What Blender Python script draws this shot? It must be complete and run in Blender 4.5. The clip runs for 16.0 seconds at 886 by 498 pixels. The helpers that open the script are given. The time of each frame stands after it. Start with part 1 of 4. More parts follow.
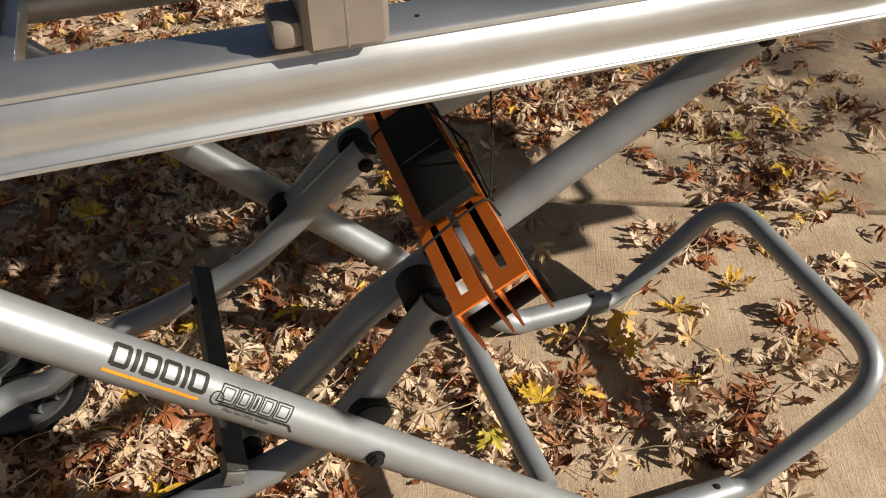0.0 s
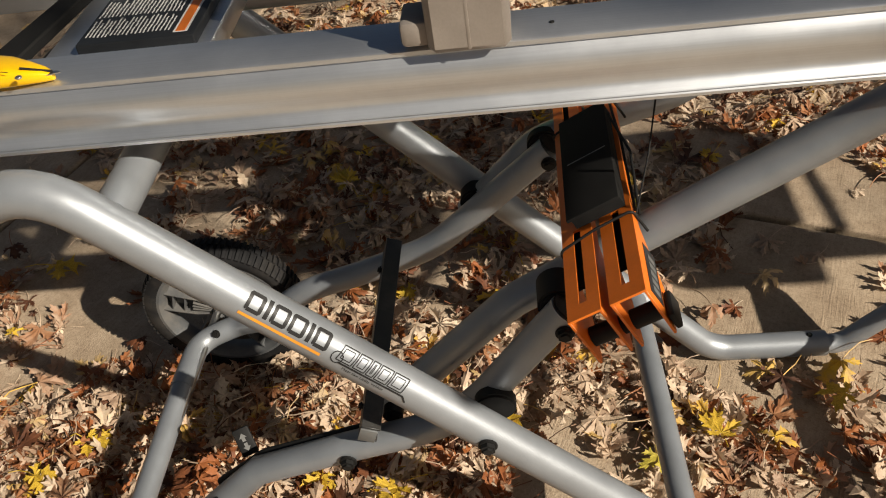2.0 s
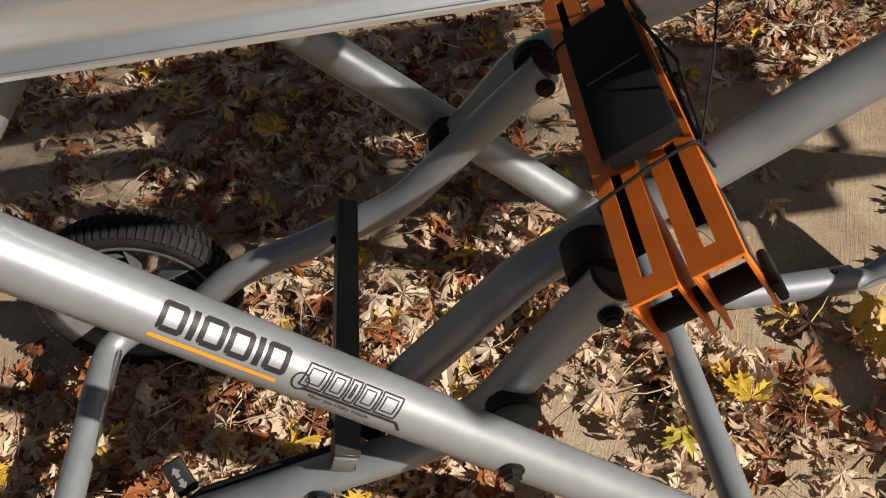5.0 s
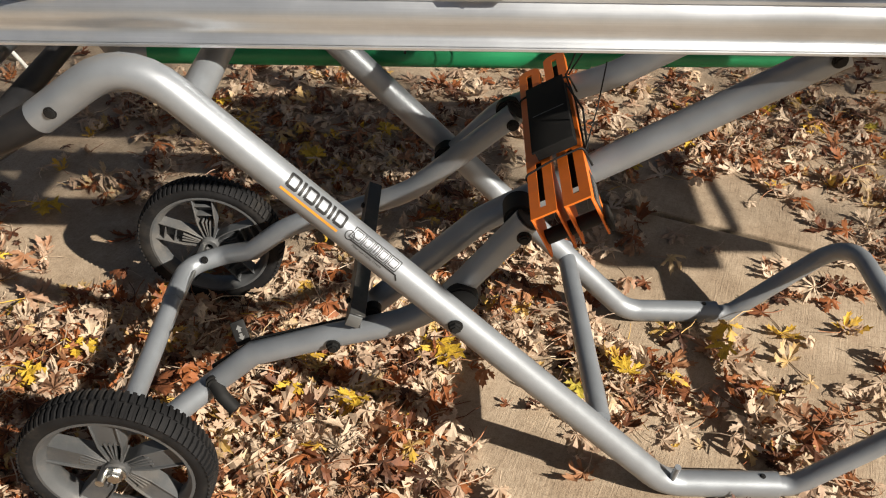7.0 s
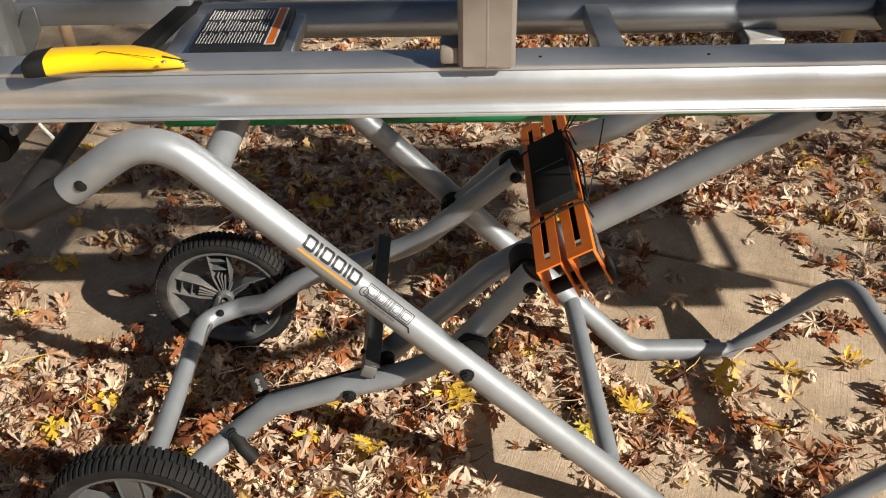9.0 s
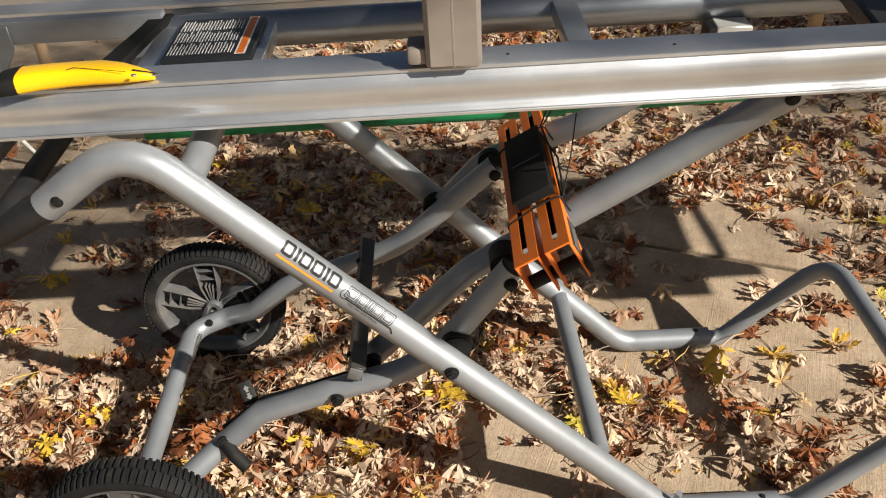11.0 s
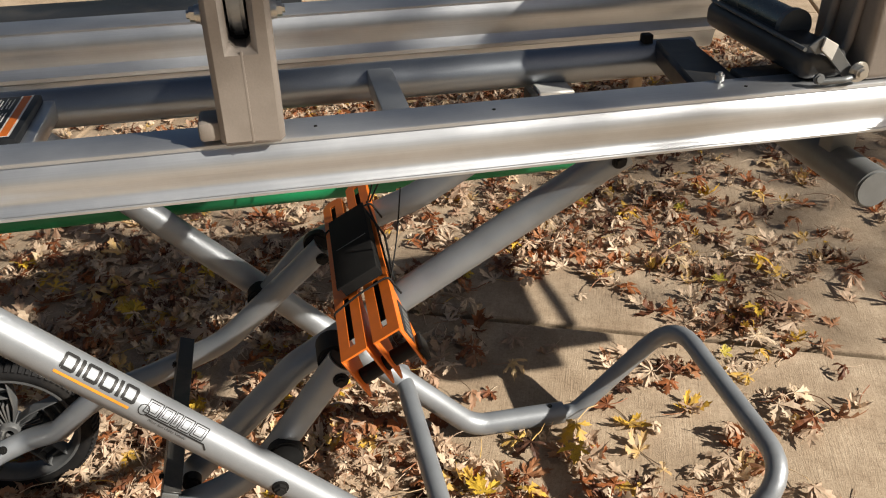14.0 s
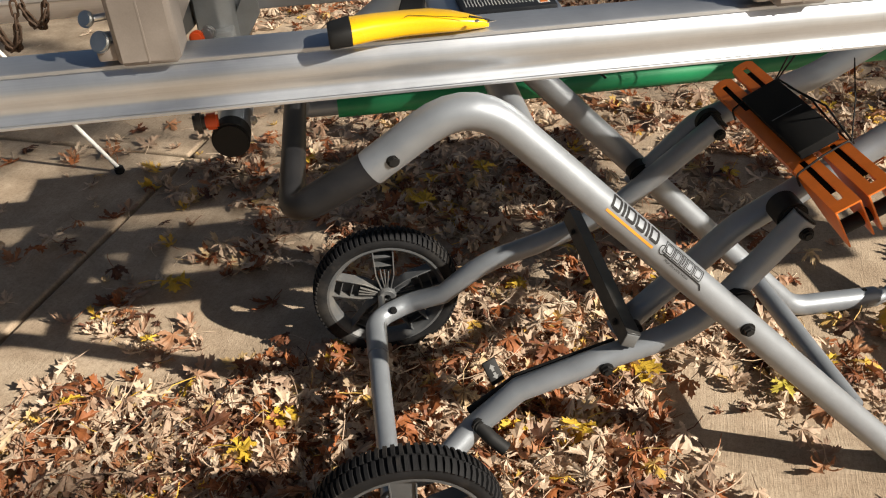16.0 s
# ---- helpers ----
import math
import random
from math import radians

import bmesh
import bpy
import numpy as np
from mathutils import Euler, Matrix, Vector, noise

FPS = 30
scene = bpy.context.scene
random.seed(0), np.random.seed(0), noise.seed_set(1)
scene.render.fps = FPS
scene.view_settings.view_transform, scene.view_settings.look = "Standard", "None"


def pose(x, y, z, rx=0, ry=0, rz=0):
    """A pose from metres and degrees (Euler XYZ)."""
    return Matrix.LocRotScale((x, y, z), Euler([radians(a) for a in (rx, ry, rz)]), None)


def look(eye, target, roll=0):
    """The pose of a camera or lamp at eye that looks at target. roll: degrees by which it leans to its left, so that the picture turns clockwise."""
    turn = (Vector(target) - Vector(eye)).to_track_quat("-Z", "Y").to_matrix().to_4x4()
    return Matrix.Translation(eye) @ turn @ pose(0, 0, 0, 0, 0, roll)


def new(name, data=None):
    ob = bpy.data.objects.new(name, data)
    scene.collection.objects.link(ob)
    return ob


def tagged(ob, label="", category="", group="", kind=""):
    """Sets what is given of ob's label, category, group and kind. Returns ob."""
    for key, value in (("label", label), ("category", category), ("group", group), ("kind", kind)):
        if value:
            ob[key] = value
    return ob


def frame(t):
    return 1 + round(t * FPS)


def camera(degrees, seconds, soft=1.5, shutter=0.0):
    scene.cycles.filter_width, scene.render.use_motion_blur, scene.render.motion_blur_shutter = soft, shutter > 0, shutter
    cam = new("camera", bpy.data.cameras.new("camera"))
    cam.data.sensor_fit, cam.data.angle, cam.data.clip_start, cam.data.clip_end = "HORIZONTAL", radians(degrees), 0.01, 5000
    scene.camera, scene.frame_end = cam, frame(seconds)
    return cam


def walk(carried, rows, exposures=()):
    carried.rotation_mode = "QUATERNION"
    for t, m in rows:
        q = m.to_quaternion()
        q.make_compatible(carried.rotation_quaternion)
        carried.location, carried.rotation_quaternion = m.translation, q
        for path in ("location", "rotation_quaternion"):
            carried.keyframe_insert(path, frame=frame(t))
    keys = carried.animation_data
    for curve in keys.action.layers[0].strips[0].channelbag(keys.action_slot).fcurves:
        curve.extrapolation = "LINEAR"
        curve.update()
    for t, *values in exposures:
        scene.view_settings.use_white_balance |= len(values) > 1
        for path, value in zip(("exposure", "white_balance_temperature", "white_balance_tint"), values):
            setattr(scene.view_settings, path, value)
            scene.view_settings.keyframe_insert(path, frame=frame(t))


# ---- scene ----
cam = camera(56.3, 16.0, soft=1.1)
PATH = [
    (0, (0.096, 0.08, 1.17), (0.569, 1.483, -0.175), -0.1),
    (0.5, (0.213, 0.037, 1.176), (0.19, 1.527, -0.158), -4.1),
    (1, (0.255, 0.024, 1.192), (0.086, 1.518, -0.127), -8.0),
    (1.5, (0.271, 0.032, 1.186), (0.073, 1.527, -0.127), -8.7),
    (2, (0.26, 0.044, 1.178), (0.034, 1.533, -0.137), -9.7),
    (2.5, (0.217, 0.125, 1.124), (-0.031, 1.553, -0.255), -17.2),
    (3, (0.156, 0.248, 1.033), (-0.104, 1.588, -0.429), -28.7),
    (3.5, (0.136, 0.333, 0.905), (-0.136, 1.648, -0.577), -33.2),
    (4, (0.131, 0.354, 0.873), (-0.15, 1.662, -0.613), -34.3),
    (4.5, (0.133, 0.338, 0.888), (-0.13, 1.658, -0.591), -32.6),
    (5, (0.182, 0.245, 1.027), (0.117, 1.639, -0.406), -10.1),
    (5.2, (0.198, 0.182, 1.089), (0.18, 1.603, -0.319), -4.6),
    (7.3, (0.17, -0.279, 1.239), (0.156, 1.297, 0.008), 0.6),
    (7.5, (0.165, -0.283, 1.257), (0.155, 1.301, 0.037), 0.2),
    (8, (0.164, -0.294, 1.263), (0.148, 1.309, 0.068), -0.2),
    (8.5, (0.156, -0.289, 1.265), (0.132, 1.32, 0.077), -0.7),
    (9, (0.171, -0.284, 1.269), (0.148, 1.33, 0.086), -1.2),
    (11.3, (0.2, -0.297, 1.27), (0.181, 1.32, 0.092), -3.8),
    (11.5, (0.172, -0.308, 1.267), (0.155, 1.321, 0.107), -3.8),
    (12, (0.089, -0.331, 1.228), (0.078, 1.326, 0.109), -3.0),
    (12.5, (0.062, -0.347, 1.224), (0.045, 1.312, 0.107), -2.6),
    (13, (0.175, -0.259, 1.227), (0.234, 1.445, 0.18), -1.3),
    (13.5, (0.274, -0.214, 1.216), (0.603, 1.473, 0.192), -0.1),
    (14, (0.257, -0.199, 1.212), (0.584, 1.483, 0.181), -1.1),
    (14.5, (0.158, -0.193, 1.192), (0.353, 1.466, 0.092), -3.1),
    (15, (-0.025, -0.197, 1.177), (0.089, 1.45, 0.049), -3.7),
    (15.5, (-0.24, -0.208, 1.19), (-0.1, 1.42, 0.038), -2.9),
    (16, (-0.327, -0.251, 1.203), (-0.165, 1.369, 0.041), -3.1),
]
walk(cam, [(t, look(eye, target, roll)) for t, eye, target, roll in PATH], [(t, e, 6850 if t < 5 else 6600, 10) for t, e in ((0, 0.60), (1.5, 0.54), (2.5, 0.35), (3.5, 0.29), (4.5, 0.36), (5.2, 0.54), (7.4, 0.77), (9, 0.83), (12.5, 0.81), (13.4, 0.80), (14.4, 0.70), (16, 0.84))])


# ---- world, sun ----
SUN_TO = Vector((1.27, -0.84, 1.0)).normalized()
world = bpy.data.worlds.new("world")
scene.world = world
world.use_nodes = True
wn = world.node_tree
bg = wn.nodes["Background"]
sky = wn.nodes.new("ShaderNodeTexSky")
sky.sky_type = "NISHITA"
sky.sun_disc = False
sky.sun_elevation = math.asin(SUN_TO.z)
sky.sun_rotation = math.atan2(SUN_TO.x, SUN_TO.y)
wn.links.new(sky.outputs[0], bg.inputs[0])
bg.inputs[1].default_value = 0.021
sky.dust_density = 3.0
sky.ozone_density = 0.5
sun_data = bpy.data.lights.new("sun", "SUN")
sun_data.energy = 5.0
sun_data.angle = radians(0.6)
sun_data.color = (1.0, 0.93, 0.82)
sun = new("sun", sun_data)
sun.matrix_world = look(SUN_TO * 20, (0, 0, 0))


# ---- materials ----
def mat_base(name, rough=0.5, metal=0.0):
    m = bpy.data.materials.new(name)
    m.use_nodes = True
    nt = m.node_tree
    b = nt.nodes["Principled BSDF"]
    b.inputs["Roughness"].default_value = rough
    b.inputs["Metallic"].default_value = metal
    return m, nt, b


def node(nt, kind, **values):
    n = nt.nodes.new(kind)
    for k, v in values.items():
        n.inputs[k.replace("_", " ")].default_value = v
    return n


def coords(nt, scale=(1, 1, 1), rot=0.0, use="Object"):
    tc = nt.nodes.new("ShaderNodeTexCoord")
    mp = nt.nodes.new("ShaderNodeMapping")
    mp.inputs["Scale"].default_value = scale
    mp.inputs["Rotation"].default_value = (0, 0, rot)
    nt.links.new(tc.outputs[use], mp.inputs["Vector"])
    return mp.outputs["Vector"]


def ramp(nt, fac, stops):
    r = nt.nodes.new("ShaderNodeValToRGB")
    el = r.color_ramp.elements
    while len(el) < len(stops):
        el.new(0.5)
    for e, (p, c) in zip(el, stops):
        e.position = p
        e.color = (*c, 1)
    nt.links.new(fac, r.inputs["Fac"])
    return r.outputs["Color"]


def noise_tex(nt, vec, scale, detail=4.0, rough=0.55):
    n = node(nt, "ShaderNodeTexNoise", Scale=scale, Detail=detail, Roughness=rough)
    nt.links.new(vec, n.inputs["Vector"])
    return n.outputs["Fac"]


def mix(nt, kind, fac, a, b):
    m = nt.nodes.new("ShaderNodeMix")
    m.data_type = "RGBA"
    m.blend_type = kind
    for v, i in ((fac, 0), (a, 6), (b, 7)):
        if hasattr(v, "is_output"):
            nt.links.new(v, m.inputs[i])
        elif i == 0:
            m.inputs[0].default_value = v
        else:
            m.inputs[i].default_value = (*v, 1)
    return m.outputs[2]


def bump(nt, b, height, strength, distance):
    bp = node(nt, "ShaderNodeBump", Strength=strength, Distance=distance)
    nt.links.new(height, bp.inputs["Height"])
    nt.links.new(bp.outputs["Normal"], b.inputs["Normal"])


def rough_range(nt, b, fac, lo, hi):
    mr = node(nt, "ShaderNodeMapRange")
    mr.inputs["To Min"].default_value = lo
    mr.inputs["To Max"].default_value = hi
    nt.links.new(fac, mr.inputs["Value"])
    nt.links.new(mr.outputs["Result"], b.inputs["Roughness"])


def worn(name, col, rough=0.5, metal=0.0, vary=0.12, scale=30.0, grain=400.0, bumped=0.05, dust=0.0, coat=0.0):
    """A surface of one paint or plastic with blotches, fine grain and a little dust."""
    m, nt, b = mat_base(name, rough, metal)
    v = coords(nt)
    n1 = noise_tex(nt, v, scale, 5)
    n2 = noise_tex(nt, v, grain, 2)
    lo = tuple(c * (1 - vary) for c in col)
    hi = tuple(min(1, c * (1 + vary)) for c in col)
    c = ramp(nt, n1, [(0.3, lo), (0.7, hi)])
    c = mix(nt, "MULTIPLY", 0.25, c, ramp(nt, n2, [(0.3, (0.75, 0.75, 0.75)), (0.7, (1, 1, 1))]))
    if dust:
        n3 = noise_tex(nt, v, 9.0, 8, 0.7)
        mask = ramp(nt, n3, [(0.48, (0, 0, 0)), (0.75, (dust, dust, dust))])
        c = mix(nt, "MIX", mask, c, (0.33, 0.28, 0.22))
    nt.links.new(c, b.inputs["Base Color"])
    rough_range(nt, b, n1, max(0.05, rough - 0.08), min(1, rough + 0.1))
    b.inputs["Coat Weight"].default_value = coat
    b.inputs["Specular IOR Level"].default_value = 0.25 if max(col) < 0.03 else 0.5
    bump(nt, b, n2, bumped, 0.001)
    return m


def make_aluminium():
    m, nt, b = mat_base("extruded_aluminium", 0.3, 0.90)
    v = coords(nt, (1.2, 160, 160))
    streak = noise_tex(nt, v, 4.0, 3)
    blot = noise_tex(nt, coords(nt), 11.0, 7, 0.7)
    c = ramp(nt, blot, [(0.3, (0.59, 0.62, 0.66)), (0.7, (0.69, 0.72, 0.76))])
    c = mix(nt, "MULTIPLY", 0.3, c, ramp(nt, streak, [(0.3, (0.75, 0.75, 0.75)), (0.65, (1, 1, 1))]))
    nt.links.new(c, b.inputs["Base Color"])
    rough_range(nt, b, blot, 0.35, 0.47)
    bump(nt, b, streak, 0.04, 0.0005)
    return m


def make_concrete():
    m, nt, b = mat_base("broomed_concrete", 0.85)
    v = coords(nt)
    big = noise_tex(nt, v, 1.3, 6, 0.6)
    mid = noise_tex(nt, v, 11.0, 8, 0.7)
    sand = noise_tex(nt, v, 330.0, 4, 0.7)
    grit = noise_tex(nt, v, 120.0, 3, 0.6)
    # brushed lines wander a little and fade in places
    wander = node(nt, "ShaderNodeTexNoise", Scale=5.0, Detail=3.0)
    nt.links.new(v, wander.inputs["Vector"])
    warp = nt.nodes.new("ShaderNodeVectorMath")
    warp.operation = "MULTIPLY_ADD"
    warp.inputs[1].default_value = (0.014, 0.014, 0)
    nt.links.new(wander.outputs["Color"], warp.inputs[0])
    nt.links.new(v, warp.inputs[2])
    mp = nt.nodes.new("ShaderNodeMapping")
    mp.inputs["Scale"].default_value = (190, 9, 1)
    mp.inputs["Rotation"].default_value = (0, 0, 0.098)
    nt.links.new(warp.outputs[0], mp.inputs["Vector"])
    broom = noise_tex(nt, mp.outputs["Vector"], 1.0, 4, 0.7)
    c = ramp(nt, mid, [(0.25, (0.36, 0.275, 0.193)), (0.5, (0.47, 0.372, 0.27)), (0.75, (0.58, 0.468, 0.35))])
    c = mix(nt, "MULTIPLY", 0.6, c, ramp(nt, big, [(0.3, (0.8, 0.76, 0.70)), (0.65, (1, 1, 1))]))
    stain = noise_tex(nt, coords(nt, (1, 1, 1), 0.6), 4.5, 8, 0.75)
    c = mix(nt, "MULTIPLY", 0.65, c, ramp(nt, stain, [(0.36, (0.62, 0.57, 0.52)), (0.56, (1, 1, 1))]))
    c = mix(nt, "MULTIPLY", 0.6, c, ramp(nt, sand, [(0.30, (0.45, 0.42, 0.39)), (0.5, (1, 1, 1)), (0.72, (1.0, 1.0, 1.0))]))
    c = mix(nt, "MULTIPLY", 0.45, c, ramp(nt, grit, [(0.34, (0.6, 0.56, 0.52)), (0.52, (1, 1, 1))]))
    c = mix(nt, "MULTIPLY", 0.28, c, ramp(nt, broom, [(0.35, (0.62, 0.6, 0.57)), (0.6, (1, 1, 1))]))
    nt.links.new(c, b.inputs["Base Color"])
    add = nt.nodes.new("ShaderNodeMath")
    add.operation = "MULTIPLY_ADD"
    add.inputs[1].default_value = 0.9
    nt.links.new(sand, add.inputs[0])
    nt.links.new(broom, add.inputs[2])
    bump(nt, b, add.outputs[0], 0.6, 0.003)
    return m


LEAF_STOPS = [
    (0.00, (0.070, 0.030, 0.016)), (0.10, (0.18, 0.062, 0.025)), (0.21, (0.38, 0.125, 0.036)),
    (0.29, (0.42, 0.205, 0.10)), (0.39, (0.43, 0.29, 0.20)), (0.58, (0.575, 0.43, 0.305)),
    (0.88, (0.74, 0.595, 0.445)), (0.96, (0.60, 0.40, 0.15)), (1.0, (0.72, 0.45, 0.04)),
]


def make_leaf(name, source, fixed=None):
    m, nt, b = mat_base(name, 0.62)
    v = coords(nt)
    blot = noise_tex(nt, v, 45.0, 4, 0.6)
    fine = noise_tex(nt, v, 420.0, 2)
    if fixed:
        c = ramp(nt, blot, [(0.3, fixed[0]), (0.7, fixed[1])])
    else:
        if source == "island":
            r = nt.nodes.new("ShaderNodeNewGeometry").outputs["Random Per Island"]
        else:
            r = nt.nodes.new("ShaderNodeObjectInfo").outputs["Random"]
        add = nt.nodes.new("ShaderNodeMath")
        add.operation = "MULTIPLY_ADD"
        add.inputs[1].default_value = 0.16
        nt.links.new(blot, add.inputs[0])
        sub = nt.nodes.new("ShaderNodeMath")
        sub.operation = "SUBTRACT"
        sub.inputs[1].default_value = 0.08
        nt.links.new(r, sub.inputs[0])
        nt.links.new(sub.outputs[0], add.inputs[2])
        c = ramp(nt, add.outputs[0], LEAF_STOPS)
    c = mix(nt, "MULTIPLY", 0.55, c, ramp(nt, blot, [(0.28, (0.55, 0.46, 0.38)), (0.55, (1, 1, 1))]))
    c = mix(nt, "MULTIPLY", 0.3, c, ramp(nt, fine, [(0.3, (0.6, 0.6, 0.6)), (0.6, (1, 1, 1))]))
    nt.links.new(c, b.inputs["Base Color"])
    bump(nt, b, fine, 0.3, 0.0015)
    tr = nt.nodes.new("ShaderNodeBsdfTranslucent")
    nt.links.new(c, tr.inputs["Color"])
    sh = nt.nodes.new("ShaderNodeMixShader")
    sh.inputs[0].default_value = 0.22
    nt.links.new(b.outputs[0], sh.inputs[1])
    nt.links.new(tr.outputs[0], sh.inputs[2])
    nt.links.new(sh.outputs[0], nt.nodes["Material Output"].inputs["Surface"])
    return m


SILVER = worn("silver_hammered_paint", (0.275, 0.297, 0.324), 0.42, 0.45, 0.07, 25, 1400, 0.12, 0.0, 0.2)
GRIP = worn("dark_grey_grip", (0.016, 0.016, 0.0175), 0.42, 0.0, 0.2, 18, 300, 0.08, 0.02)
ALU = make_aluminium()
STEEL = worn("zinc_steel", (0.62, 0.62, 0.60), 0.33, 1.0, 0.1, 40, 500, 0.04)
TUBE = worn("grey_steel_tube", (0.30, 0.33, 0.37), 0.33, 0.85, 0.08, 12, 500, 0.05)
DARK = worn("dark_painted_steel", (0.028, 0.029, 0.03), 0.38, 0.1, 0.2, 30, 400, 0.06, 0.2)
GREY = worn("grey_painted_steel", (0.17, 0.18, 0.185), 0.45, 0.4, 0.12, 30, 500, 0.06, 0.1)
BLACK = worn("black_plastic", (0.012, 0.012, 0.012), 0.62, 0.0, 0.25, 40, 300, 0.06)
RUBBER = worn("tyre_rubber", (0.011, 0.011, 0.012), 0.72, 0.0, 0.3, 25, 250, 0.15, 0.14)
RIM = worn("grey_wheel_plastic", (0.085, 0.089, 0.093), 0.5, 0.0, 0.12, 30, 300, 0.08, 0.35)
ORANGE = worn("orange_powder_coat", (0.68, 0.155, 0.014), 0.42, 0.0, 0.1, 35, 500, 0.10)
KNOB = worn("orange_plastic", (0.75, 0.10, 0.02), 0.4, 0.0, 0.1, 35, 500, 0.05)
TAUPE = worn("taupe_cast_metal", (0.27, 0.238, 0.212), 0.55, 0.2, 0.08, 40, 380, 0.10)
GREEN = worn("green_pvc", (0.012, 0.22, 0.085), 0.38, 0.0, 0.12, 16, 300, 0.04)
YELLOW = worn("yellow_enamel", (0.86, 0.50, 0.004), 0.28, 0.0, 0.05, 20, 300, 0.03, 0.0, 0.8)
INK = worn("black_ink", (0.02, 0.02, 0.021), 0.45)
INK_ORANGE = worn("orange_ink", (0.72, 0.17, 0.015), 0.45)
INK_AMBER = worn("amber_ink", (0.72, 0.29, 0.03), 0.45)
INK_WHITE = worn("white_ink", (0.72, 0.72, 0.70), 0.5)
MATTE = worn("matte_black", (0.007, 0.007, 0.007), 0.85, 0.0, 0.3, 40, 300, 0.06)
LABEL_BLACK = worn("label_black", (0.02, 0.022, 0.025), 0.4)
TAN = worn("tan_wood", (0.42, 0.30, 0.19), 0.6, 0.0, 0.2, 20, 200, 0.1)
RUST = worn("rusty_chain", (0.09, 0.055, 0.035), 0.7, 0.4, 0.4, 60, 300, 0.2)
WHITE = worn("white_paint", (0.75, 0.74, 0.70), 0.45)
CONCRETE = make_concrete()
SOIL = worn("soil_and_grass", (0.07, 0.065, 0.03), 0.9, 0.0, 0.4, 2.0, 60, 0.4)
LEAF_STUFF = make_leaf("dry_leaf_litter", "island")
LEAF_PIECE = make_leaf("dry_leaf", "object")
LEAF_YELLOW = make_leaf("yellow_leaf", "object", ((0.58, 0.34, 0.03), (0.78, 0.56, 0.06)))
LEAF_GREEN = make_leaf("green_yellow_leaf", "object", ((0.44, 0.37, 0.05), (0.60, 0.49, 0.07)))


# ---- mesh helpers ----
def empty(name, loc=(0, 0, 0), **tags):
    ob = new(name)
    ob.location = loc
    ob.empty_display_size = 0.02
    tagged(ob, **tags)
    return ob


def part(name, bm, material, parent=None, label="", smooth=True):
    """Links a bmesh, given in world metres, as one mesh object."""
    me = bpy.data.meshes.new(name)
    bmesh.ops.recalc_face_normals(bm, faces=bm.faces)
    bm.to_mesh(me)
    bm.free()
    if smooth:
        me.shade_smooth()
        me.set_sharp_from_angle(angle=radians(38))
    me.materials.append(material)
    ob = new(name, me)
    if parent is not None:
        ob.parent = parent
        ob.matrix_parent_inverse = Matrix.Translation(-parent.location)
    if label:
        tagged(ob, label)
    return ob


def fillet(points, radius, steps=7):
    """A polyline with its corners rounded."""
    pts = [Vector(p) for p in points]
    out = [pts[0]]
    for a, b, c in zip(pts, pts[1:], pts[2:]):
        u, w = (a - b), (c - b)
        lu, lw = u.length, w.length
        u.normalize(), w.normalize()
        ang = u.angle(w)
        if ang > radians(178):
            out.append(b)
            continue
        d = min(radius / math.tan(ang / 2), 0.48 * lu, 0.48 * lw)
        p, q = b + u * d, b + w * d
        for i in range(steps + 1):
            s = i / steps
            out.append((1 - s) ** 2 * p + 2 * s * (1 - s) * b + s * s * q)
    out.append(pts[-1])
    return out


def tube(points, r, segs=20, bend=0.08, closed_ends=True, bm=None):
    """A round bar along a polyline with rounded bends; r may be a function of the place along it."""
    bm = bm or bmesh.new()
    line = fillet(points, bend) if len(points) > 2 and bend > 0 else [Vector(p) for p in points]
    tang = [(line[min(i + 1, len(line) - 1)] - line[max(i - 1, 0)]).normalized() for i in range(len(line))]
    side = tang[0].orthogonal().normalized()
    rings = []
    for i, (p, t) in enumerate(zip(line, tang)):
        side = (side - t * side.dot(t)).normalized()
        up = t.cross(side)
        rr = r(i / (len(line) - 1)) if callable(r) else r
        rings.append([bm.verts.new(p + (side * math.cos(2 * math.pi * k / segs) + up * math.sin(2 * math.pi * k / segs)) * rr) for k in range(segs)])
    for a, b in zip(rings, rings[1:]):
        for k in range(segs):
            bm.faces.new((a[k], a[(k + 1) % segs], b[(k + 1) % segs], b[k]))
    if closed_ends:
        bm.faces.new(rings[0][::-1])
        bm.faces.new(rings[-1])
    return bm


def box(lo, hi, bevel=0.002, bm=None, frame_m=None, segs=2):
    """A block with rounded edges, between two corners, in the frame frame_m."""
    own = bmesh.new()
    bmesh.ops.create_cube(own, size=1)
    lo, hi = Vector(lo), Vector(hi)
    for v in own.verts:
        v.co = Vector((lo[i] + (hi[i] - lo[i]) * (v.co[i] + 0.5) for i in range(3)))
    if bevel > 0:
        bmesh.ops.bevel(own, geom=own.edges[:], offset=bevel, segments=segs, affect="EDGES", profile=0.5)
    if frame_m is not None:
        bmesh.ops.transform(own, matrix=frame_m, verts=own.verts)
    return merge(bm, own)


def merge(bm, own):
    if bm is None:
        return own
    me = bpy.data.meshes.new("scratch")
    own.to_mesh(me)
    own.free()
    bm.from_mesh(me)
    bpy.data.meshes.remove(me)
    return bm


